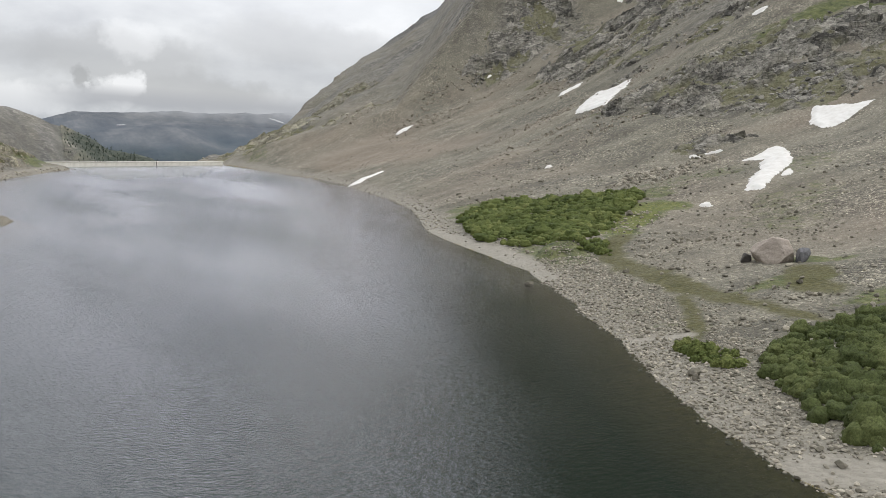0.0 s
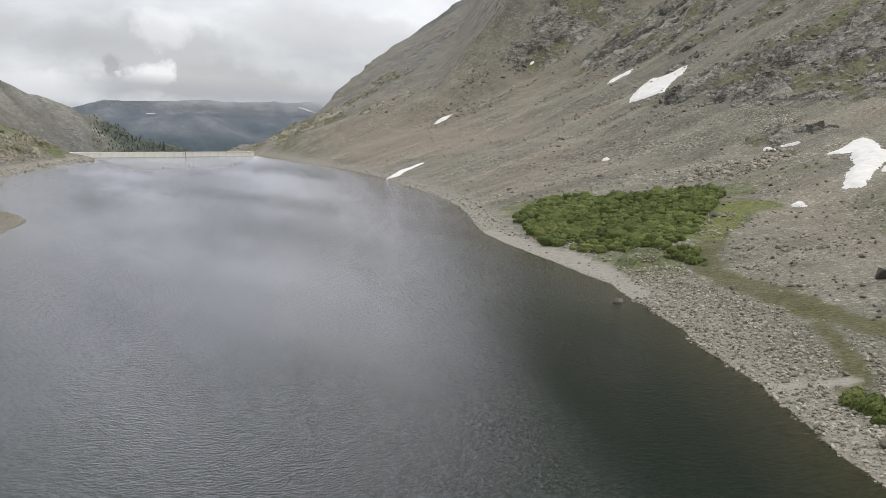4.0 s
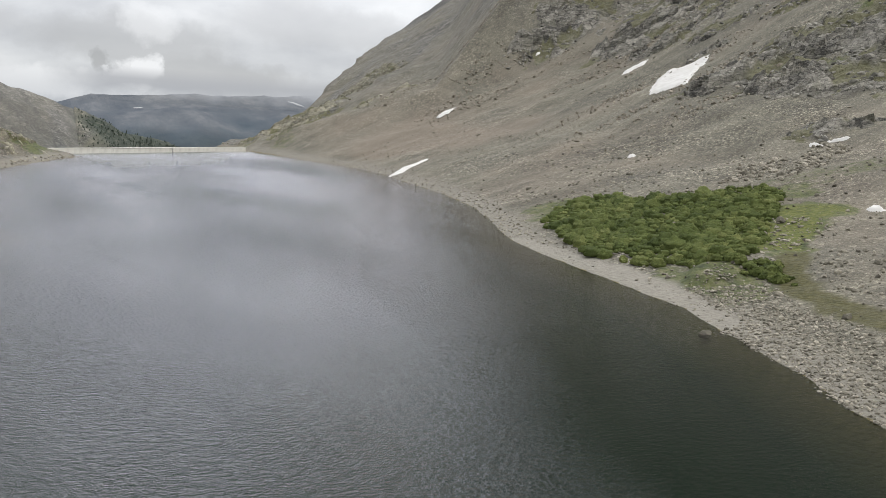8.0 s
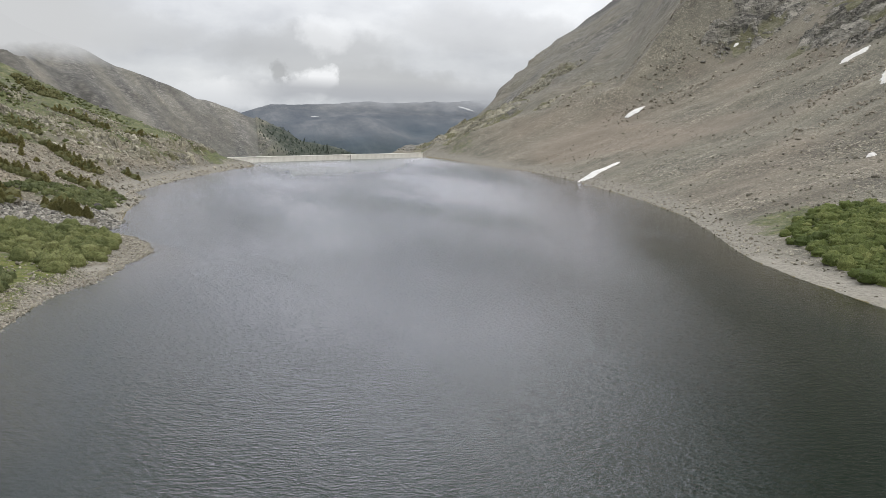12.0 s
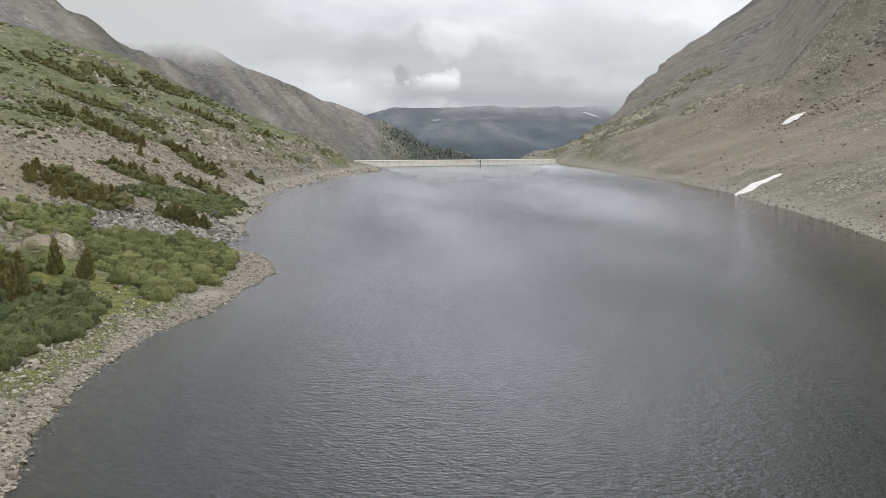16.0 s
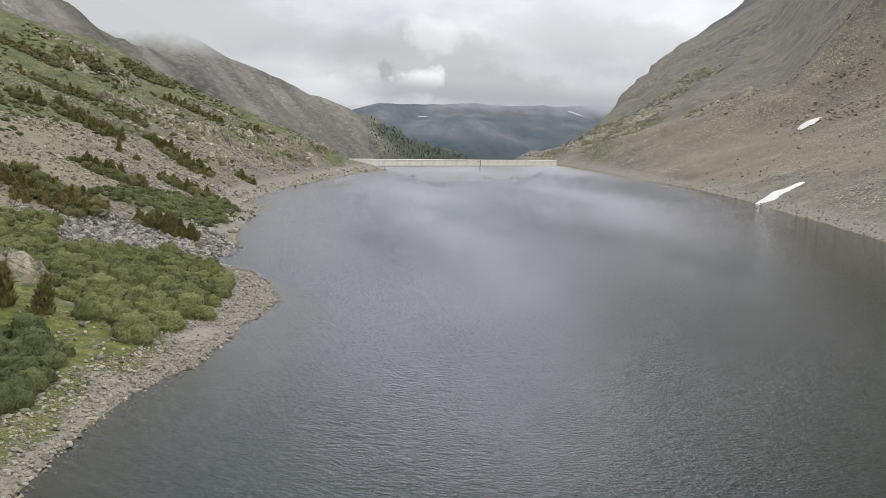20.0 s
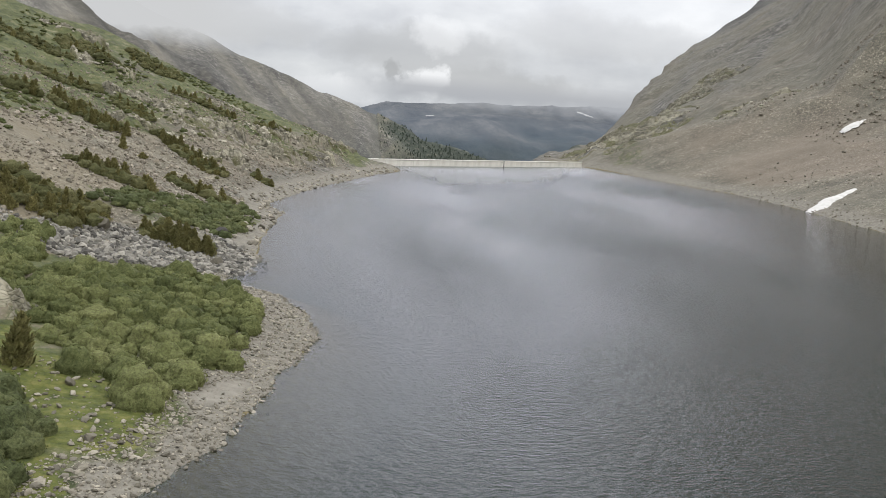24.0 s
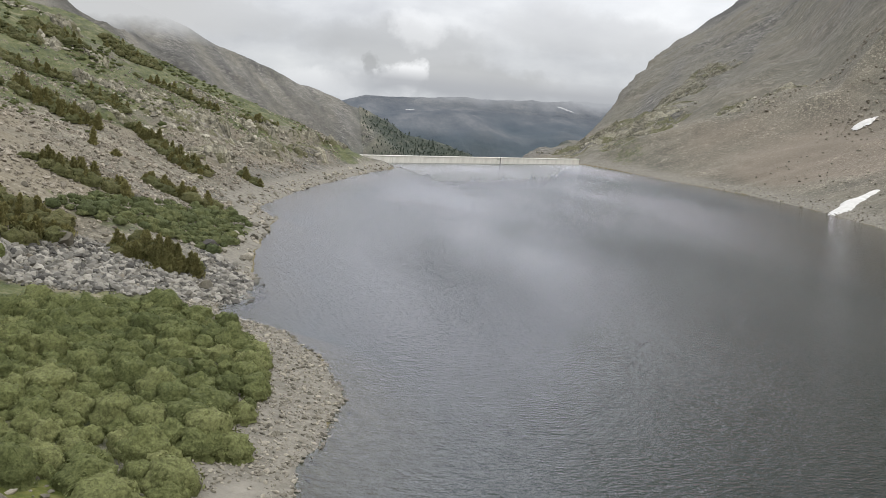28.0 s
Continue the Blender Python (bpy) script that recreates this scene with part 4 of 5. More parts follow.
snow_patch("long white snow patch tapering down a gully", None, 0.5, outline=[(219, 349), (238, 371), (250, 379), (251, 372), (257, 368.5), (257.5, 366), (251, 359), (240, 350), (226.5, 338)])
snow_patch("short narrow streak of snow on scree", [(253, 410, 6.5, 1.8, 15)])
snow_patch("large wedge of snow below a crag", None, 0.5, outline=[(250.5, 247.5), (238.4, 236), (236.2, 228), (243, 227), (258, 229.5), (253.5, 239.5)])
snow_patch("forked snow patch with ragged edges", None, 0.4, outline=[(158.5, 176), (160.3, 173), (171.3, 181), (184, 188.3), (207.5, 213.5), (214, 225), (204.4, 221.2), (192.5, 216.2), (199, 213.5), (185, 200.5), (175.2, 189.2), (167, 184)])
snow_patch("small scrap of snow on scree", [(174.5, 180, 3.0, 1.0, 41)], 0.4)
snow_patch("small round scrap of snow", [(147.5, 177.3, 1.1, 1.5, 0)], 0.25)
snow_patch("snow streak running down to the lake", [(141, 398.5, 8.5, 2.2, 38), (149, 404, 6, 1.3, 35)])
snow_patch("small oval snow patch on the talus", [(195, 482, 4.4, 2.0, 25)], 0.5, 0.7)
snow_patch("thin broken snow line under a ledge", [(197, 243, 1.4, 0.7, -40), (203, 241, 2.6, 0.5, -40)], 0.25)
snow_patch("scrap of snow high among crags", [(303, 336, 2.2, 2.6, 20)])
snow_patch("scrap of snow high on the slope", [(342, 500, 3.5, 1.6, 30)])
snow_patch("tiny snow patch on scree", [(171, 289, 1.4, 0.9, 20)], 0.3)
snow_patch("tiny snow patch by a crag", [(255, 502, 1.5, 1.1, 20)], 0.5)

snow_patch("thin snow streak down a far mountain face", [(803, 3040, 52, 3.2, -80)], 2.0, 6.0)
snow_patch("small snow scrap on a far mountain", [(322, 3010, 10, 7, 10)], 2.0, 6.0)


# ---- crags: broken ledges standing out of the scree ----
def crag_material(name, dark, light, turf):
    m, k = material(name)
    co = k.n("TexCoord").outputs["Object"]
    tone = k.n("Attribute", attr="tone").outputs["Fac"]
    grain = k.noise(k.map(co, (0.5, 1.0, 1.8), rot=(0.3, -0.4, 0.7)), 0.7, 4, 0.6)
    v = k.math("ADD", k.math("MULTIPLY", tone, 0.55), k.math("MULTIPLY", grain, 0.55))
    split = cracks(k, co)
    v = k.math("ADD", v, k.math("MULTIPLY", split, 1.3))
    col = k.ramp(v, [(0.30, dark), (0.60, tuple(0.5 * (a + b) for a, b in zip(dark, light))), (0.85, light)])
    green = k.n("Attribute", attr="turf").outputs["Fac"]
    col = k.mix(k.math("MULTIPLY", green, turf), col, k.ramp(k.noise(co, 0.9, 5, 0.7), [(0.3, (0.075, 0.074, 0.030)), (0.7, (0.165, 0.155, 0.085))]))
    finish(k, col, 0.92, k.n("Bump", {"Strength": 0.8, "Distance": 0.5, "Height": k.math("ADD", grain, k.math("MULTIPLY", split, 2.0))}))
    return m


LEDGE = crag_material("broken_ledges", (0.036, 0.034, 0.029), (0.34, 0.32, 0.275), 0.85)
PALE_LEDGE = crag_material("pale_ledges", (0.105, 0.097, 0.072), (0.37, 0.345, 0.26), 1.0)


def shards(x, y, size, seed, turn, stretch=2.0):
    """Angular plates: each point takes the height and lean of the plate that it lies on."""
    c, s = math.cos(turn), math.sin(turn)
    u, v = (x * c + y * s) / (size * stretch), (-x * s + y * c) / size
    best, up, tone = np.full(x.shape, 9.0), np.zeros(x.shape), np.zeros(x.shape)
    for du in (-1, 0, 1):
        for dv in (-1, 0, 1):
            iu, iv = np.floor(u) + du, np.floor(v) + dv
            a, b = u - iu - hash2(iu, iv, seed), v - iv - hash2(iu, iv, seed + 1)
            d = a * a + b * b
            near = d < best
            best = np.where(near, d, best)
            h = hash2(iu, iv, seed + 2)
            up = np.where(near, h + a * (hash2(iu, iv, seed + 3) - 0.3) + b * (hash2(iu, iv, seed + 4) - 0.2), up)
            tone = np.where(near, hash2(iu, iv, seed + 5), tone)
    return up, tone


def crag(cx, cy, rx, ry, turn, seed, tall, cell):
    reach = max(rx, ry)
    n = int(2.5 * reach / cell)
    g = np.linspace(-1.25, 1.25, n) * reach
    gu, gv = np.meshgrid(g, g)
    x, y = cx + gu, cy + gv
    f = blob(x, y, cx, cy, rx, ry, turn)
    m = step(-0.05, 0.35, f + 0.5 * fbm(x / (3 * tall), y / (3 * tall), 3, seed + 40))
    lean = radians((-60 if cx > 60 else 65) + 6 * (seed % 7))
    a, ta = shards(x, y, 1.9 * tall, seed, lean, 2.2)
    b, tb = shards(x + 0.6 * a, y, 0.95 * tall, seed + 60, lean + 0.5, 1.8)
    bare = step(-0.30, 0.10, fbm(x / (4.5 * tall), y / (4.5 * tall), 3, seed + 11))
    up = tall * (1.1 * a + 0.7 * b - 0.55) * (0.25 + 0.75 * bare)
    z = height(x, y) + m * np.maximum(up, -0.4) - 1.0 * (1 - step(0.0, 0.12, m))
    i = (np.arange(n - 1)[:, None] * n + np.arange(n - 1)[None]).ravel()
    q4 = np.stack([i, i + 1, i + n + 1, i + n], 1)
    q4 = q4[(m.ravel()[q4] > 0.03).any(1)]
    used, inv = np.unique(q4, return_inverse=True)
    me = mesh_np("rock_outcrop", np.stack([x.ravel(), y.ravel(), z.ravel()], 1)[used], inv.reshape(-1, 4), False, LEDGE if cx > 200 and cy < 540 else PALE_LEDGE)
    attribute(me, "tone", (0.5 * ta + 0.5 * tb).ravel()[used])
    attribute(me, "turf", (np.clip(1.0 - bare + 0.25 * fbm(x / 4, y / 4, 3, seed + 5), 0, 1)).ravel()[used])
    return tagged(new("rock_outcrop", me), "dark grey ledgy rock outcrop on the scree" if cx > 0 else "pale grey rock outcrop in hillside turf", "rock outcrop", "rock outcrops")


CRAG_BLOCK = stone_material("crag_blocks", (0.060, 0.057, 0.050), (0.32, 0.305, 0.262))
PALE_BLOCK = stone_material("pale_outcrop_blocks", (0.19, 0.175, 0.135), (0.46, 0.43, 0.345))
for i, c in enumerate(CRAGS):
    high = c[0] > 60
    crag(*c, 100 + 7 * i, 3.0 if high else 0.8, max(0.42, (c[2] + c[3]) / (130 if c[1] < 540 else 60)) if high else 0.28)
    bx, by = scatter(int(min(2600, (6 if c[0] > 200 else 2.5) * c[2] * c[3])) if high else int(20 * c[2] * c[3]), (c[0] - 1.3 * max(c[2:4]), c[0] + 1.3 * max(c[2:4])), (c[1] - 1.3 * max(c[2:4]), c[1] + 1.3 * max(c[2:4])),
                     lambda x, y: step(-0.15, 0.1, blob(x, y, *c)) * step(-0.25, 0.3, fbm(x / 6, y / 6, 3, 300 + i)))
    stone_field("outcrop_rubble", "dark grey broken rock below the ledges" if high else "pale grey rubble around hillside ledges", bx, by,
                sizes(len(bx), 0.3, 1.4, 3.5) if high else sizes(len(bx), 0.16, 0.85, 3), CRAG_BLOCK if c[0] > 200 and c[1] < 540 else PALE_BLOCK, 0.8, 0.35, "rubble")
crag(-27.5, 212.8, 5.4, 3.4, 20, 777, 1.3, 0.16)


# ---- willows ----
def leaf_material(name, lo, mid, hi):
    m, k = material(name)
    co = k.n("NewGeometry").outputs["Position"]
    rnd = k.n("NewGeometry").outputs["Random Per Island"]
    patch = k.noise(co, 0.35, 4, 0.6)
    bush = k.n("Attribute", attr="bush").outputs["Fac"]
    v = k.math("ADD", k.math("MULTIPLY", rnd, 0.08), k.math("MULTIPLY", k.n("MapRange", {0: patch, 1: 0.3, 2: 0.7}), 0.16))
    broad = k.n("MapRange", {0: k.noise(k.map(co, loc=(7, 3, 0)), 0.075, 4, 0.6), 1: 0.36, 2: 0.64})
    v = k.math("ADD", v, k.math("ADD", k.math("MULTIPLY", bush, 0.46), k.math("MULTIPLY", broad, 0.30)))
    col = k.ramp(v, [(0.1, lo), (0.5, mid), (0.9, hi)])
    spray = k.noise(co, 5.0, 5, 0.75)
    col = k.mix(0.8, col, k.ramp(spray, [(0.36, 0.42), (0.5, 1.0), (0.64, 1.5)]))
    k.t.nodes[-1].blend_type = "MULTIPLY"
    p = k.n("BsdfPrincipled", {"Base Color": col, "Roughness": 0.75, "Specular IOR Level": 0.15, "Normal": k.n("Bump", {"Strength": 0.5, "Distance": 0.2, "Height": spray})})
    tl = k.n("BsdfTranslucent", {"Color": col})
    k.n("OutputMaterial", {"Surface": k.n("MixShader", {0: 0.3, 1: p, 2: tl})})
    return m


WILLOW = leaf_material("willow_leaves", (0.100, 0.118, 0.046), (0.178, 0.196, 0.078), (0.270, 0.280, 0.124))
WILLOW_GREY = leaf_material("grey_willow_leaves", (0.078, 0.096, 0.042), (0.124, 0.142, 0.062), (0.188, 0.20, 0.086))
WILLOW_DARK = leaf_material("lush_willow_leaves", (0.062, 0.085, 0.024), (0.115, 0.142, 0.042), (0.205, 0.225, 0.078))
WILLOW_DEEP = leaf_material("shaded_willow_leaves", (0.058, 0.076, 0.027), (0.100, 0.122, 0.043), (0.160, 0.178, 0.068))


def dome_shell():
    bm = bmesh.new()
    bmesh.ops.create_icosphere(bm, subdivisions=3, radius=1.0)
    bmesh.ops.delete(bm, geom=[v for v in bm.verts if v.co.z < -0.35], context="VERTS")
    v, f = np.array([v.co[:] for v in bm.verts]), np.array([[k.index for k in f.verts] for f in bm.faces])
    bm.free()
    return v, f


DOME_V, DOME_F = dome_shell()


def lumps(dx, dy, dz, o):
    """How far a bush swells out in a direction; o tells one bush from another."""
    return 1 + 0.17 * np.sin(6 * dx + o) * np.sin(6 * dy + 2 * o) + 0.10 * np.sin(11 * dz + 3 * o) + 0.07 * np.sin(15 * dx + 5 * o) * np.sin(15 * dy + 4 * o)


def thicket(label, poly, spacing, radius, leaf, per, mat, rough=0.8, keep=None, low=1.0, name="willow_thicket", single=False):
    """A thicket: uneven domes of small leaves over a close leafy mass."""
    p = np.array(poly, float)
    (x0, y0), (x1, y1) = p.min(0), p.max(0)
    gx, gy = np.meshgrid(np.arange(x0, x1, spacing), np.arange(y0, y1, spacing))
    x, y = gx.ravel() + rng.uniform(-0.5, 0.5, gx.size) * spacing, gy.ravel() + rng.uniform(-0.5, 0.5, gx.size) * spacing
    k = inside(poly, x + rough * fbm(x / 3, y / 3, 2, 7), y + rough * fbm(x / 3, y / 3, 2, 9)) & (rng.uniform(0, 1, len(x)) < 0.96 + 0.4 * fbm(x / 6, y / 6, 2, 3))
    if keep:
        k &= keep(x, y) > rng.uniform(0, 1, len(x))
    x, y = x[k], y[k]
    n = len(x)
    r = radius * rng.choice([0.65, 0.9, 1.15, 1.55], n, p=[0.25, 0.3, 0.3, 0.15]) * rng.uniform(0.85, 1.15, n) * (1 + 0.3 * fbm(x / 5, y / 5, 2, 13))
    tall = rng.uniform(0.75, 1.25, n) * low
    z = np.maximum(height(x, y), 0.05)
    tint = rng.uniform(0, 1, n)
    # the close mass of twigs and leaves in each dome
    dv = DOME_V[None]
    o = np.arange(n)[:, None]
    swell = lumps(DOME_V[None, :, 0], DOME_V[None, :, 1], DOME_V[None, :, 2], o) * rng.uniform(0.93, 1.07, (n, len(DOME_V)))
    hv = dv * (r[:, None] * 0.88 * swell)[..., None] * np.stack([np.ones(n), np.ones(n), tall], 1)[:, None] + np.stack([x, y, z + r * 0.15], 1)[:, None]
    # leaves
    m = n * per
    d = rng.normal(0, 1, (m, 3))
    d[:, 2] = np.abs(d[:, 2]) * 1.1 - 0.25
    d /= np.linalg.norm(d, axis=1)[:, None]
    o = np.repeat(np.arange(n), per)
    lump = lumps(d[:, 0], d[:, 1], d[:, 2], o)
    c = d * (r[o] * lump * rng.uniform(0.82, 1.02, m))[:, None] * np.stack([np.ones(m), np.ones(m), tall[o]], 1) + np.stack([x[o], y[o], z[o] + 0.15 * r[o]], 1)
    a = np.cross(d, rng.normal(0, 1, (m, 3)))
    a /= np.linalg.norm(a, axis=1)[:, None]
    nrm = d + 0.30 * rng.normal(0, 1, (m, 3))
    b = np.cross(nrm, a)
    b /= np.linalg.norm(b, axis=1)[:, None]
    ln = (leaf * (r[o] / radius) ** 0.9 * rng.uniform(0.6, 1.3, m))[:, None]
    q = np.stack([c - b * ln * 0.55, c + a * ln, c + b * ln * 0.55, c - a * ln], 1)
    # a leaf takes light as the rounded spray that it belongs to
    face = d + np.array((0, 0, 0.25)) + 0.28 * rng.normal(0, 1, (m, 3))
    face /= np.linalg.norm(face, axis=1)[:, None]

    def build(pick, at, tops, group=""):
        """The chosen bushes as one object standing at a place."""
        k = len(pick)
        lv = q.reshape(n, per, 4, 3)[pick].reshape(-1, 3) - at
        leaves = mesh_np("leaves", lv, np.arange(4 * k * per).reshape(-1, 4), True, mat)
        leaves.normals_split_custom_set_from_vertices(np.repeat(face.reshape(n, per, 3)[pick].reshape(-1, 3), 4, 0).astype(np.float32))
        attribute(leaves, "bush", np.repeat(tint[pick], 4 * per))
        hull = mesh_np("foliage_mass", hv[pick].reshape(-1, 3) - at, (DOME_F[None] + len(DOME_V) * np.arange(k)[:, None, None]).reshape(-1, 3), True, mat)
        attribute(hull, "bush", np.repeat(tint[pick], len(DOME_V)))
        if group:
            top = new(tops)
            new("leaves", leaves).parent = top
        else:
            top = new(tops, leaves)
        new("foliage_mass", hull).parent = top
        top.location = at
        return top

    if single:
        for i in range(n):
            ob = build(np.array([i]), np.array((x[i], y[i], z[i])), "willow_bush", "x")
            words = "broad" if r[i] > 1.15 * radius else "small" if r[i] < 0.75 * radius else "rounded"
            tagged(ob, f"{words} grey-green willow bush in a dense thicket", "shrub", "willow bushes behind the beach")
        return None
    return tagged(build(np.arange(n), np.zeros(3), name), label, "shrubs", kind="stuff")


thicket("dense grey-green willow thicket behind the beach", [(-34, 222), (-24, 233), (-20, 237.5), (-14.7, 239.5), (-10.5, 238.3), (-7.6, 231), (-6.9, 219), (-8.6, 211.5), (-10, 209), (-10.4, 204.5), (-10.8, 200.5), (-12, 198.4), (-13.5, 200.5), (-13.8, 204), (-16.5, 203.2), (-18.4, 207), (-21.6, 212.5), (-25, 217), (-28, 218)], 1.2, 0.88, 0.058, 520, WILLOW, single=True)
thicket("grey-green willow scrub at the lake's edge", [(-32, 199), (-24.3, 197.5), (-20.4, 200), (-17.6, 198.2), (-15.9, 195), (-16.4, 190.6), (-16.0, 187), (-16.2, 183), (-17.6, 181), (-19, 173), (-32, 173)], 1.15, 0.85, 0.06, 380, WILLOW_GREY)
thicket("scattered willow bushes round pale rocks", [(-42, 200), (-27, 201), (-24, 206), (-25, 208.5), (-33, 208), (-42, 210)], 1.5, 0.8, 0.06, 300, WILLOW)
thicket("grey-green willows behind a pale rock", [(-50, 222), (-36, 225), (-34, 222), (-28, 217.5), (-33, 216), (-50, 211)], 1.5, 0.9, 0.06, 260, WILLOW)
thicket("willow scrub below the spruces", [(-47, 232), (-34, 247), (-29, 243.5), (-28, 236), (-36, 225)], 1.2, 0.8, 0.08, 150, WILLOW)
thicket("low willow strip reaching the shore", [(-11.5, 298), (-11.4, 287), (-12.9, 270), (-13.4, 264.5), (-17, 265), (-20, 263.5), (-23.6, 259.5), (-29.3, 257), (-27, 267.5), (-25.8, 272), (-20, 286), (-14.8, 296)], 1.05, 0.62, 0.08, 110, WILLOW_GREY, low=0.8)
thicket("broad deep-green willow thicket below the talus", [(107.6, 230), (124.9, 245), (134.3, 242.5), (135, 225), (142, 218), (152, 213), (146, 200), (130, 184), (120, 175), (108, 165), (104, 162), (99, 167), (95.2, 174), (94.6, 187), (98, 203)], 1.35, 1.1, 0.11, 110, WILLOW_DARK, low=0.8)
thicket("narrow line of willows along the brook", [(98.5, 171), (104, 165), (105, 157), (102.5, 149), (99.8, 147), (99.3, 157)], 1.2, 0.75, 0.2, 90, WILLOW_DARK, low=0.8)
thicket("dense deep-green willow thicket above the beach", [(66.5, 72), (74.7, 77), (82.5, 77.5), (100, 77), (104, 60), (92, 38), (57, 40), (57, 47), (57.8, 51), (59.5, 55.6), (61.4, 60.8), (63.5, 66.5)], 1.05, 0.85, 0.07, 200, WILLOW_DEEP)
thicket("small willow strip on the stony beach", [(66.3, 86), (69, 86), (69.5, 81), (67.8, 75), (64.5, 73), (64.4, 77)], 1.0, 0.65, 0.14, 140, WILLOW_DARK, 0.4)

OLIVE = leaf_material("dwarf_spruce_mats", (0.080, 0.086, 0.036), (0.122, 0.124, 0.052), (0.175, 0.165, 0.078))
HILL = [(-110, 262), (-36, 262), (-20, 300), (-14, 335), (0, 400), (12, 440), (-30, 455), (-110, 455)]


def clump_mask(x, y):
    m = np.zeros(np.shape(x))
    for cx, cy, rx, ry, turn, n in CLUMPS:
        m = np.maximum(m, step(0.0, 0.4, blob(x, y, cx + 0.5, cy, rx * 1.15, ry * 1.15, turn)))
    return m


CLUMPS = [(-34, 252.5, 8, 4, 8, 52), (-18.8, 254, 4.6, 2.6, -8, 34), (-29.3, 275, 5.2, 3.2, 15, 28), (-21.8, 295, 5, 2.2, 0, 22), (-27.5, 334, 10.5, 3.2, -50, 40), (-14.2, 343, 2.6, 1.6, -30, 7),
          (-46.5, 332, 9, 5, -34, 50), (-44, 359, 7, 3.6, -54, 24), (-34.5, 408, 9.5, 3.2, 6, 24), (-15.5, 413, 8, 2.4, 58, 12), (-61, 361, 9, 6, 30, 20), (-57.5, 329, 3.0, 2.2, 0, 8), (-64, 404, 8, 7, 0, 14), (-73, 388, 9, 6, 0, 12), (-52, 431, 8, 6, 0, 10)]
thicket("matted dark dwarf spruce on the hillside", [(-90, 240), (-8, 240), (-8, 345), (0, 445), (-90, 445)], 1.0, 0.85, 0.12, 60, OLIVE, keep=clump_mask, low=0.75, name="spruce_mat")
thicket("low olive shrubs dotted over the hillside", HILL, 1.5, 0.5, 0.13, 20, leaf_material("low_shrub_leaves", (0.070, 0.086, 0.032), (0.110, 0.124, 0.048), (0.160, 0.162, 0.070)),
        keep=lambda x, y: step(22, 48, signed_gaps(x, y)[1] + 0.12 * (y - 330)) * np.clip(0.10 + 0.9 * fbm(x / 11, y / 20, 3, 83), 0, 0.6), low=0.6, name="low_shrubs")


# ---- spruces ----
SPRUCE = leaf_material("spruce_needles", (0.20, 0.190, 0.080), (0.30, 0.272, 0.116), (0.40, 0.34, 0.17))
BARK_M, _k = material("spruce_bark")
finish(_k, _k.ramp(_k.noise(_k.n("TexCoord").outputs["Object"], 9.0, 5, 0.6), [(0.3, (0.06, 0.045, 0.035)), (0.7, (0.14, 0.11, 0.09))]), 0.95)


def spruce(seed, tall, wide, tufts=520):
    """A stunted spruce with branches to the ground: trunk and crown."""
    r = np.random.default_rng(seed)
    tree = new("spruce_tree")
    bm = bmesh.new()
    bmesh.ops.create_cone(bm, cap_ends=True, segments=7, radius1=0.11, radius2=0.015, depth=tall * 0.98, matrix=Matrix.Translation((0, 0, tall * 0.47)))
    part("trunk", bm, BARK_M, tree)
    h = r.uniform(0.02, 1.0, tufts) ** 1.25
    layer = 0.82 + 0.28 * np.sin(h * 40 + r.uniform(0, 6))
    ang = r.uniform(0, 6.283, tufts)
    lop = 1 + 0.25 * np.sin(ang * 2 + seed) + 0.15 * np.sin(3 * ang + 2 * seed)
    rad = wide * (1 - h) ** 0.62 * layer * lop * r.uniform(0.2, 1.15, tufts) ** 0.5 + 0.02
    c = np.stack([rad * np.cos(ang), rad * np.sin(ang), tall * h + 0.04], 1)
    out = np.stack([np.cos(ang), np.sin(ang), r.normal(0.15, 0.3, tufts)], 1)
    out[h > 0.85, 2] += 1.0
    out /= np.linalg.norm(out, axis=1)[:, None]
    stem = 0.55 * out + np.array((0, 0, 0.8)) + r.normal(0, 0.25, (tufts, 3))
    side = np.cross(stem, out + r.normal(0, 0.35, (tufts, 3)))
    out = stem / np.linalg.norm(stem, axis=1)[:, None]
    side /= np.linalg.norm(side, axis=1)[:, None]
    ln = (0.40 * (1 - 0.35 * h) * r.uniform(0.7, 1.3, tufts) * wide)[:, None] + 0.05
    q = np.stack([c - out * ln, c + side * ln * 0.40, c + out * ln, c - side * ln * 0.40], 1)
    crown = new("crown", mesh_np("crown", q.reshape(-1, 3), np.arange(4 * tufts).reshape(-1, 4), False, SPRUCE))
    crown.parent = tree
    return tagged(tree, "stunted dark green spruce with branches to the ground", "tree", "stunted spruces on the hillside")


kinds = [spruce(1, 2.7, 0.85), spruce(2, 2.0, 0.85), spruce(3, 1.5, 0.9), spruce(4, 2.4, 0.7), spruce(5, 1.15, 1.0)]
spots = [(-23.4, 204.1, 1.25), (-20.4, 203.8, 1.3), (-33.8, 302, 1.0), (-30.6, 301.5, 0.7), (-25.5, 198.2, 1.3), (-24.6, 196.2, 1.15), (-26.5, 196.6, 1.4), (-23.5, 194.2, 1.0), (-27.6, 199.8, 1.3), (-22.8, 197.0, 0.85), (-24.0, 192.4, 0.8), (-26.8, 192.8, 1.1)]
CLUMP_SHIFT = 0.5
for cx, cy, rx, ry, turn, n in CLUMPS:
    cx += CLUMP_SHIFT
    c, s = math.cos(radians(turn)), math.sin(radians(turn))
    for _ in range(n):
        a, d = rng.uniform(0, 6.283), rng.uniform(0, 1) ** 0.6
        u, v = rx * d * math.cos(a), ry * d * math.sin(a)
        spots.append((cx + u * c - v * s, cy + u * s + v * c, rng.uniform(0.50, 1.0)))
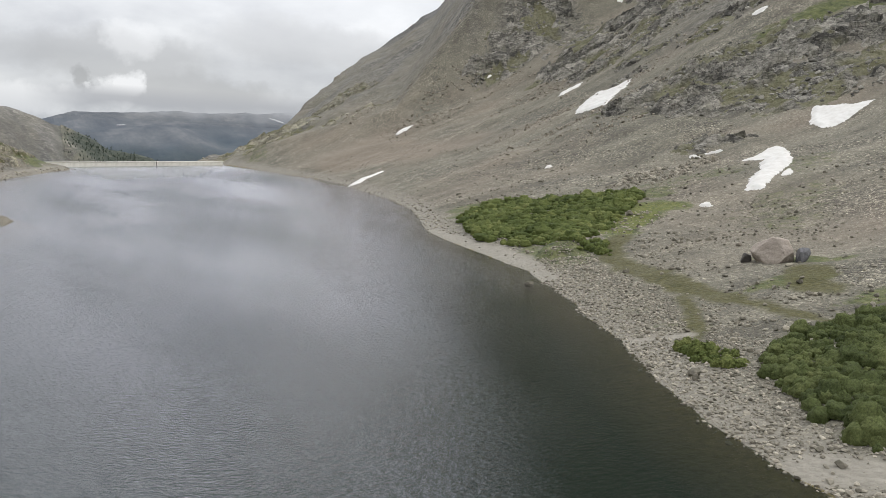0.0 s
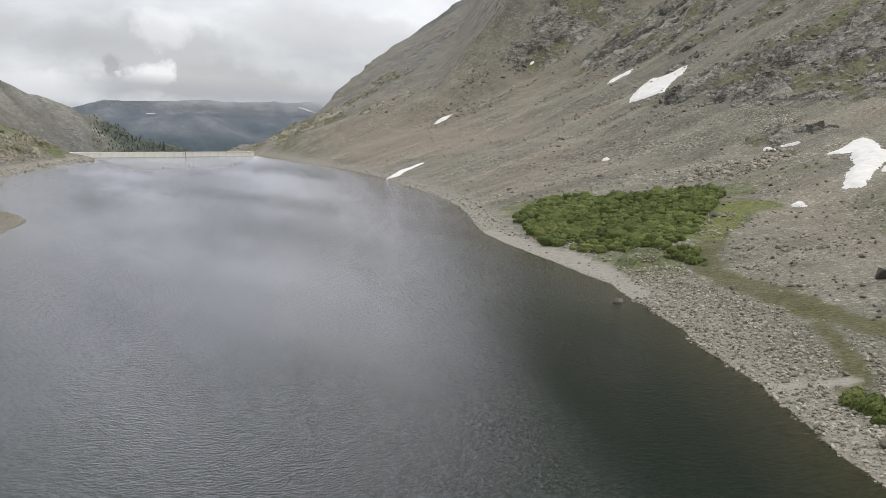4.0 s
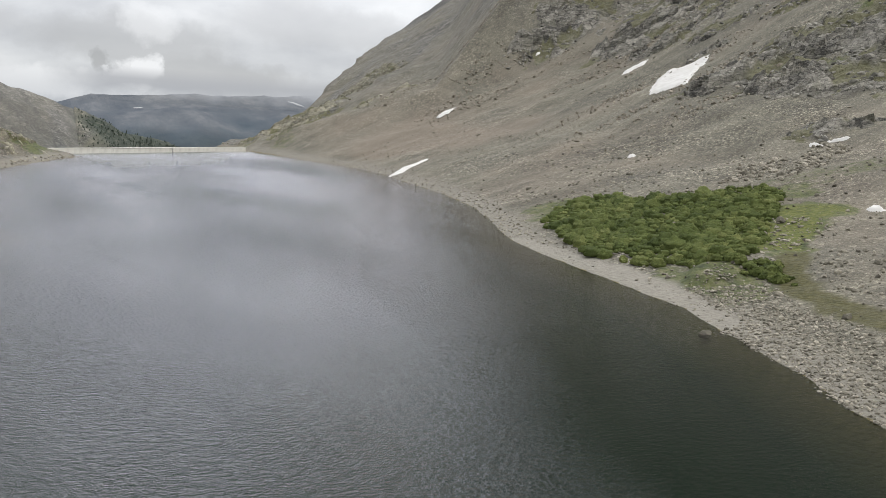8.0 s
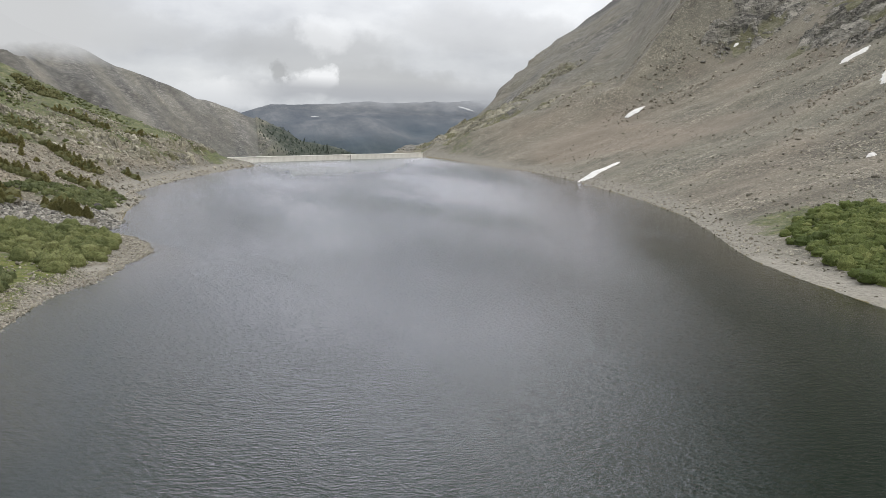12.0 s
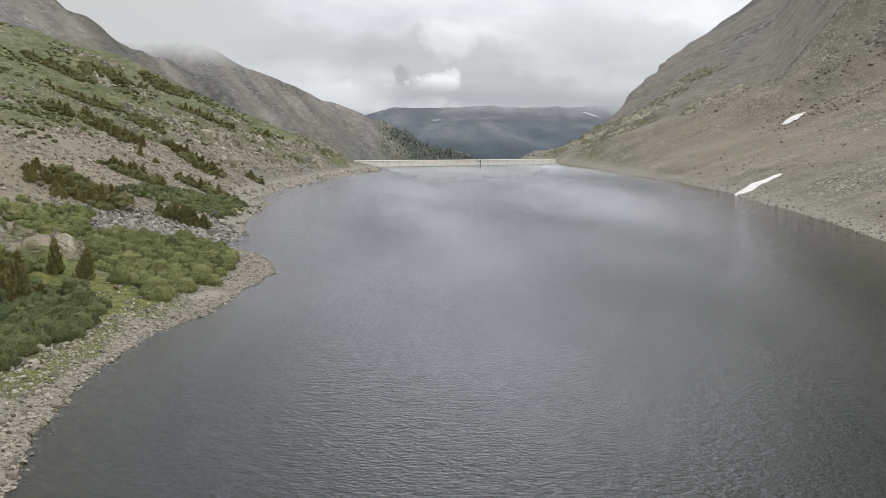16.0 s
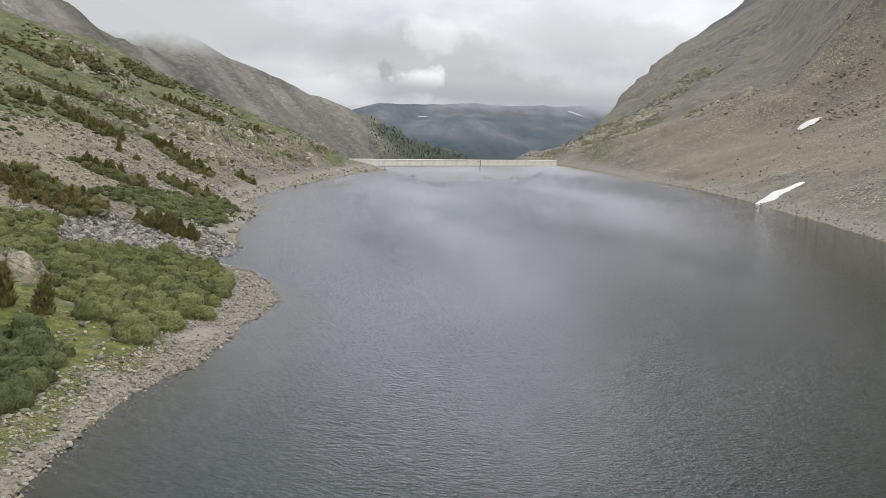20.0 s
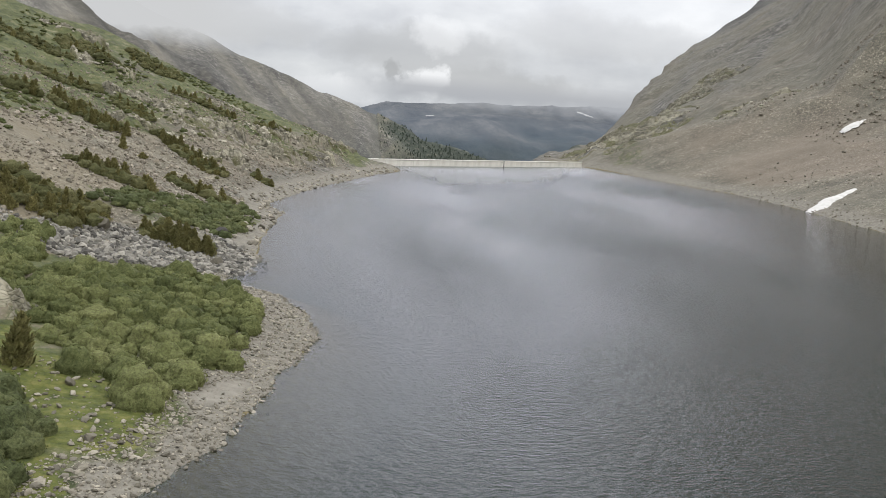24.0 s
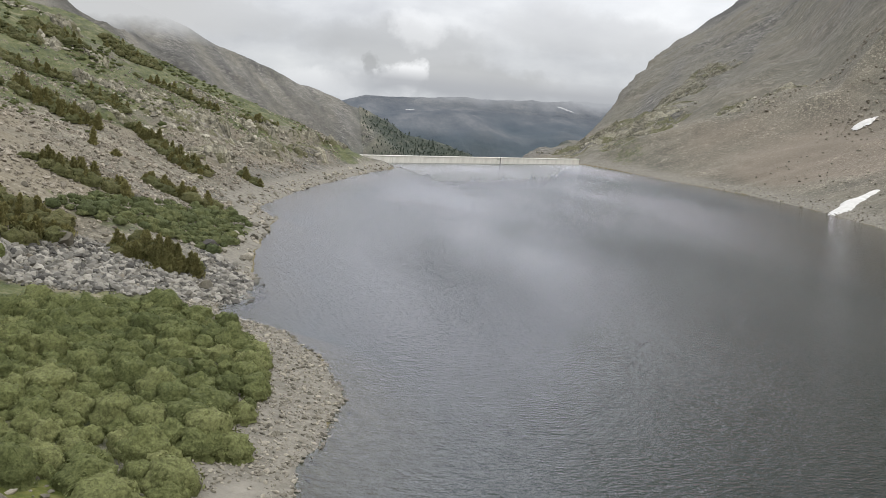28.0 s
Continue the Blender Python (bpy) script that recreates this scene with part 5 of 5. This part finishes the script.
for i, (tx, ty, k) in enumerate(spots):
    kind = kinds[[0, 3][i % 2] if i < 2 else int(rng.integers(0, 5))]
    m = pose(tx, ty, ground_z(tx, ty) - 0.05, rng.uniform(-5, 5), rng.uniform(-5, 5), rng.uniform(0, 360))
    t = copy_thing(kind, m)
    t.scale = (k, k, k)
for k0 in kinds:
    for ob in (*k0.children_recursive, k0):
        bpy.data.objects.remove(ob)


# ---- conifers on the flank beyond the dam ----
def far_conifers():
    n = 2200
    a, d = np.radians(rng.uniform(3.2, 9.6, n)), rng.uniform(800, 1150, n)
    keep = np.degrees(a) + 0.010 * (d - 975) > rng.uniform(3.6, 6.2, n)
    a, d = a[keep], d[keep]
    n = len(a)
    px, py = d * np.sin(a), 80 + d * np.cos(a)
    pz = height(px, py)
    h, w = rng.uniform(1.2, 2.8, n), rng.uniform(0.7, 1.3, n)
    turn = np.linspace(0, 2 * math.pi, 6, endpoint=False)
    v, f, base = [], [], 0
    for lift, wide in ((0.0, 1.0), (0.38, 0.65)):
        r = w[:, None] * wide * rng.uniform(0.7, 1.2, (n, 6))
        ring = np.stack([px[:, None] + r * np.cos(turn), py[:, None] + r * np.sin(turn), np.repeat((pz + h * lift)[:, None], 6, 1)], -1)
        tip = np.stack([px, py, pz + h * (lift + 0.62)], -1)[:, None]
        v.append(np.concatenate([ring, tip], 1).reshape(-1, 3))
        k = np.arange(6)
        f.append((base + 7 * np.arange(n)[:, None, None] + np.stack([k, (k + 1) % 6, np.full(6, 6)], 1)[None]).reshape(-1, 3))
        base += 7 * n
    mat = leaf_material("far_needles", (0.060, 0.076, 0.060), (0.085, 0.102, 0.078), (0.115, 0.130, 0.098))
    tagged(new("far_conifers", mesh_np("far_conifers", np.concatenate(v), np.concatenate(f), False, mat)), "dark scattered conifers on a far slope", "trees", kind="stuff")


far_conifers()


# ---- small things at the water ----
def gauge_post():
    """The level gauge that stands before the dam's face."""
    at = DAM_A + DAM_U * 83 - DAM_N * 1.4
    post = new("level_gauge")
    post.location = (*at, -2.0)
    post.rotation_euler = (0, 0, math.atan2(DAM_U[1], DAM_U[0]))
    steel, k = material("weathered_steel")
    a = k.noise(k.n("TexCoord").outputs["Object"], 4.0, 5, 0.6)
    finish(k, k.ramp(a, [(0.3, (0.10, 0.10, 0.10)), (0.7, (0.20, 0.19, 0.18))]), 0.6, Metallic=0.6)
    part("post", box(bmesh.new(), (0.25, 0.25, 4.2), pose(0, 0, 2.1), 0.04), steel, post)
    part("cap", box(bmesh.new(), (0.45, 0.4, 0.18), pose(0, 0, 4.25), 0.05), steel, post)
    part("bracket", box(bmesh.new(), (0.2, 1.1, 0.15), pose(0, 0.7, 3.6), 0.02), steel, post)
    tagged(post, "dark steel level gauge before the dam", "gauge post")


gauge_post()


def driftwood(x, y, length, turn, seed):
    r = random.Random(seed)
    wood, k = material("bleached_wood")
    a = k.noise(k.map(k.n("TexCoord").outputs["Object"], (1, 6, 6)), 3.0, 5, 0.6)
    finish(k, k.ramp(a, [(0.3, (0.26, 0.24, 0.21)), (0.7, (0.50, 0.47, 0.42))]), 0.85)
    bm = bmesh.new()
    last = None
    for i in range(13):
        t = i / 12
        c = Vector((length * (t - 0.5), 0.12 * math.sin(5 * t + seed), 0.05 * math.sin(7 * t)))
        rad = 0.13 * (1 - 0.75 * t) + 0.015
        ring = [bm.verts.new(c + Vector((0, rad * r.uniform(0.85, 1.15) * math.cos(k2), rad * math.sin(k2)))) for k2 in [j * math.pi / 4 for j in range(8)]]
        if last:
            for j in range(8):
                bm.faces.new((last[j], last[(j + 1) % 8], ring[(j + 1) % 8], ring[j]))
        else:
            bm.faces.new(ring[::-1])
        last = ring
    bm.faces.new(last)
    log = part("driftwood_log", bm, wood)
    log.matrix_world = pose(x, y, max(ground_z(x, y), 0) + 0.10, 0, 0, turn)
    tagged(log, "bleached driftwood log at the mouth of an inlet", "driftwood")


driftwood(-11.3, 241.6, 2.6, 12, 3)
driftwood(-9.5, 240.9, 1.7, -8, 6)
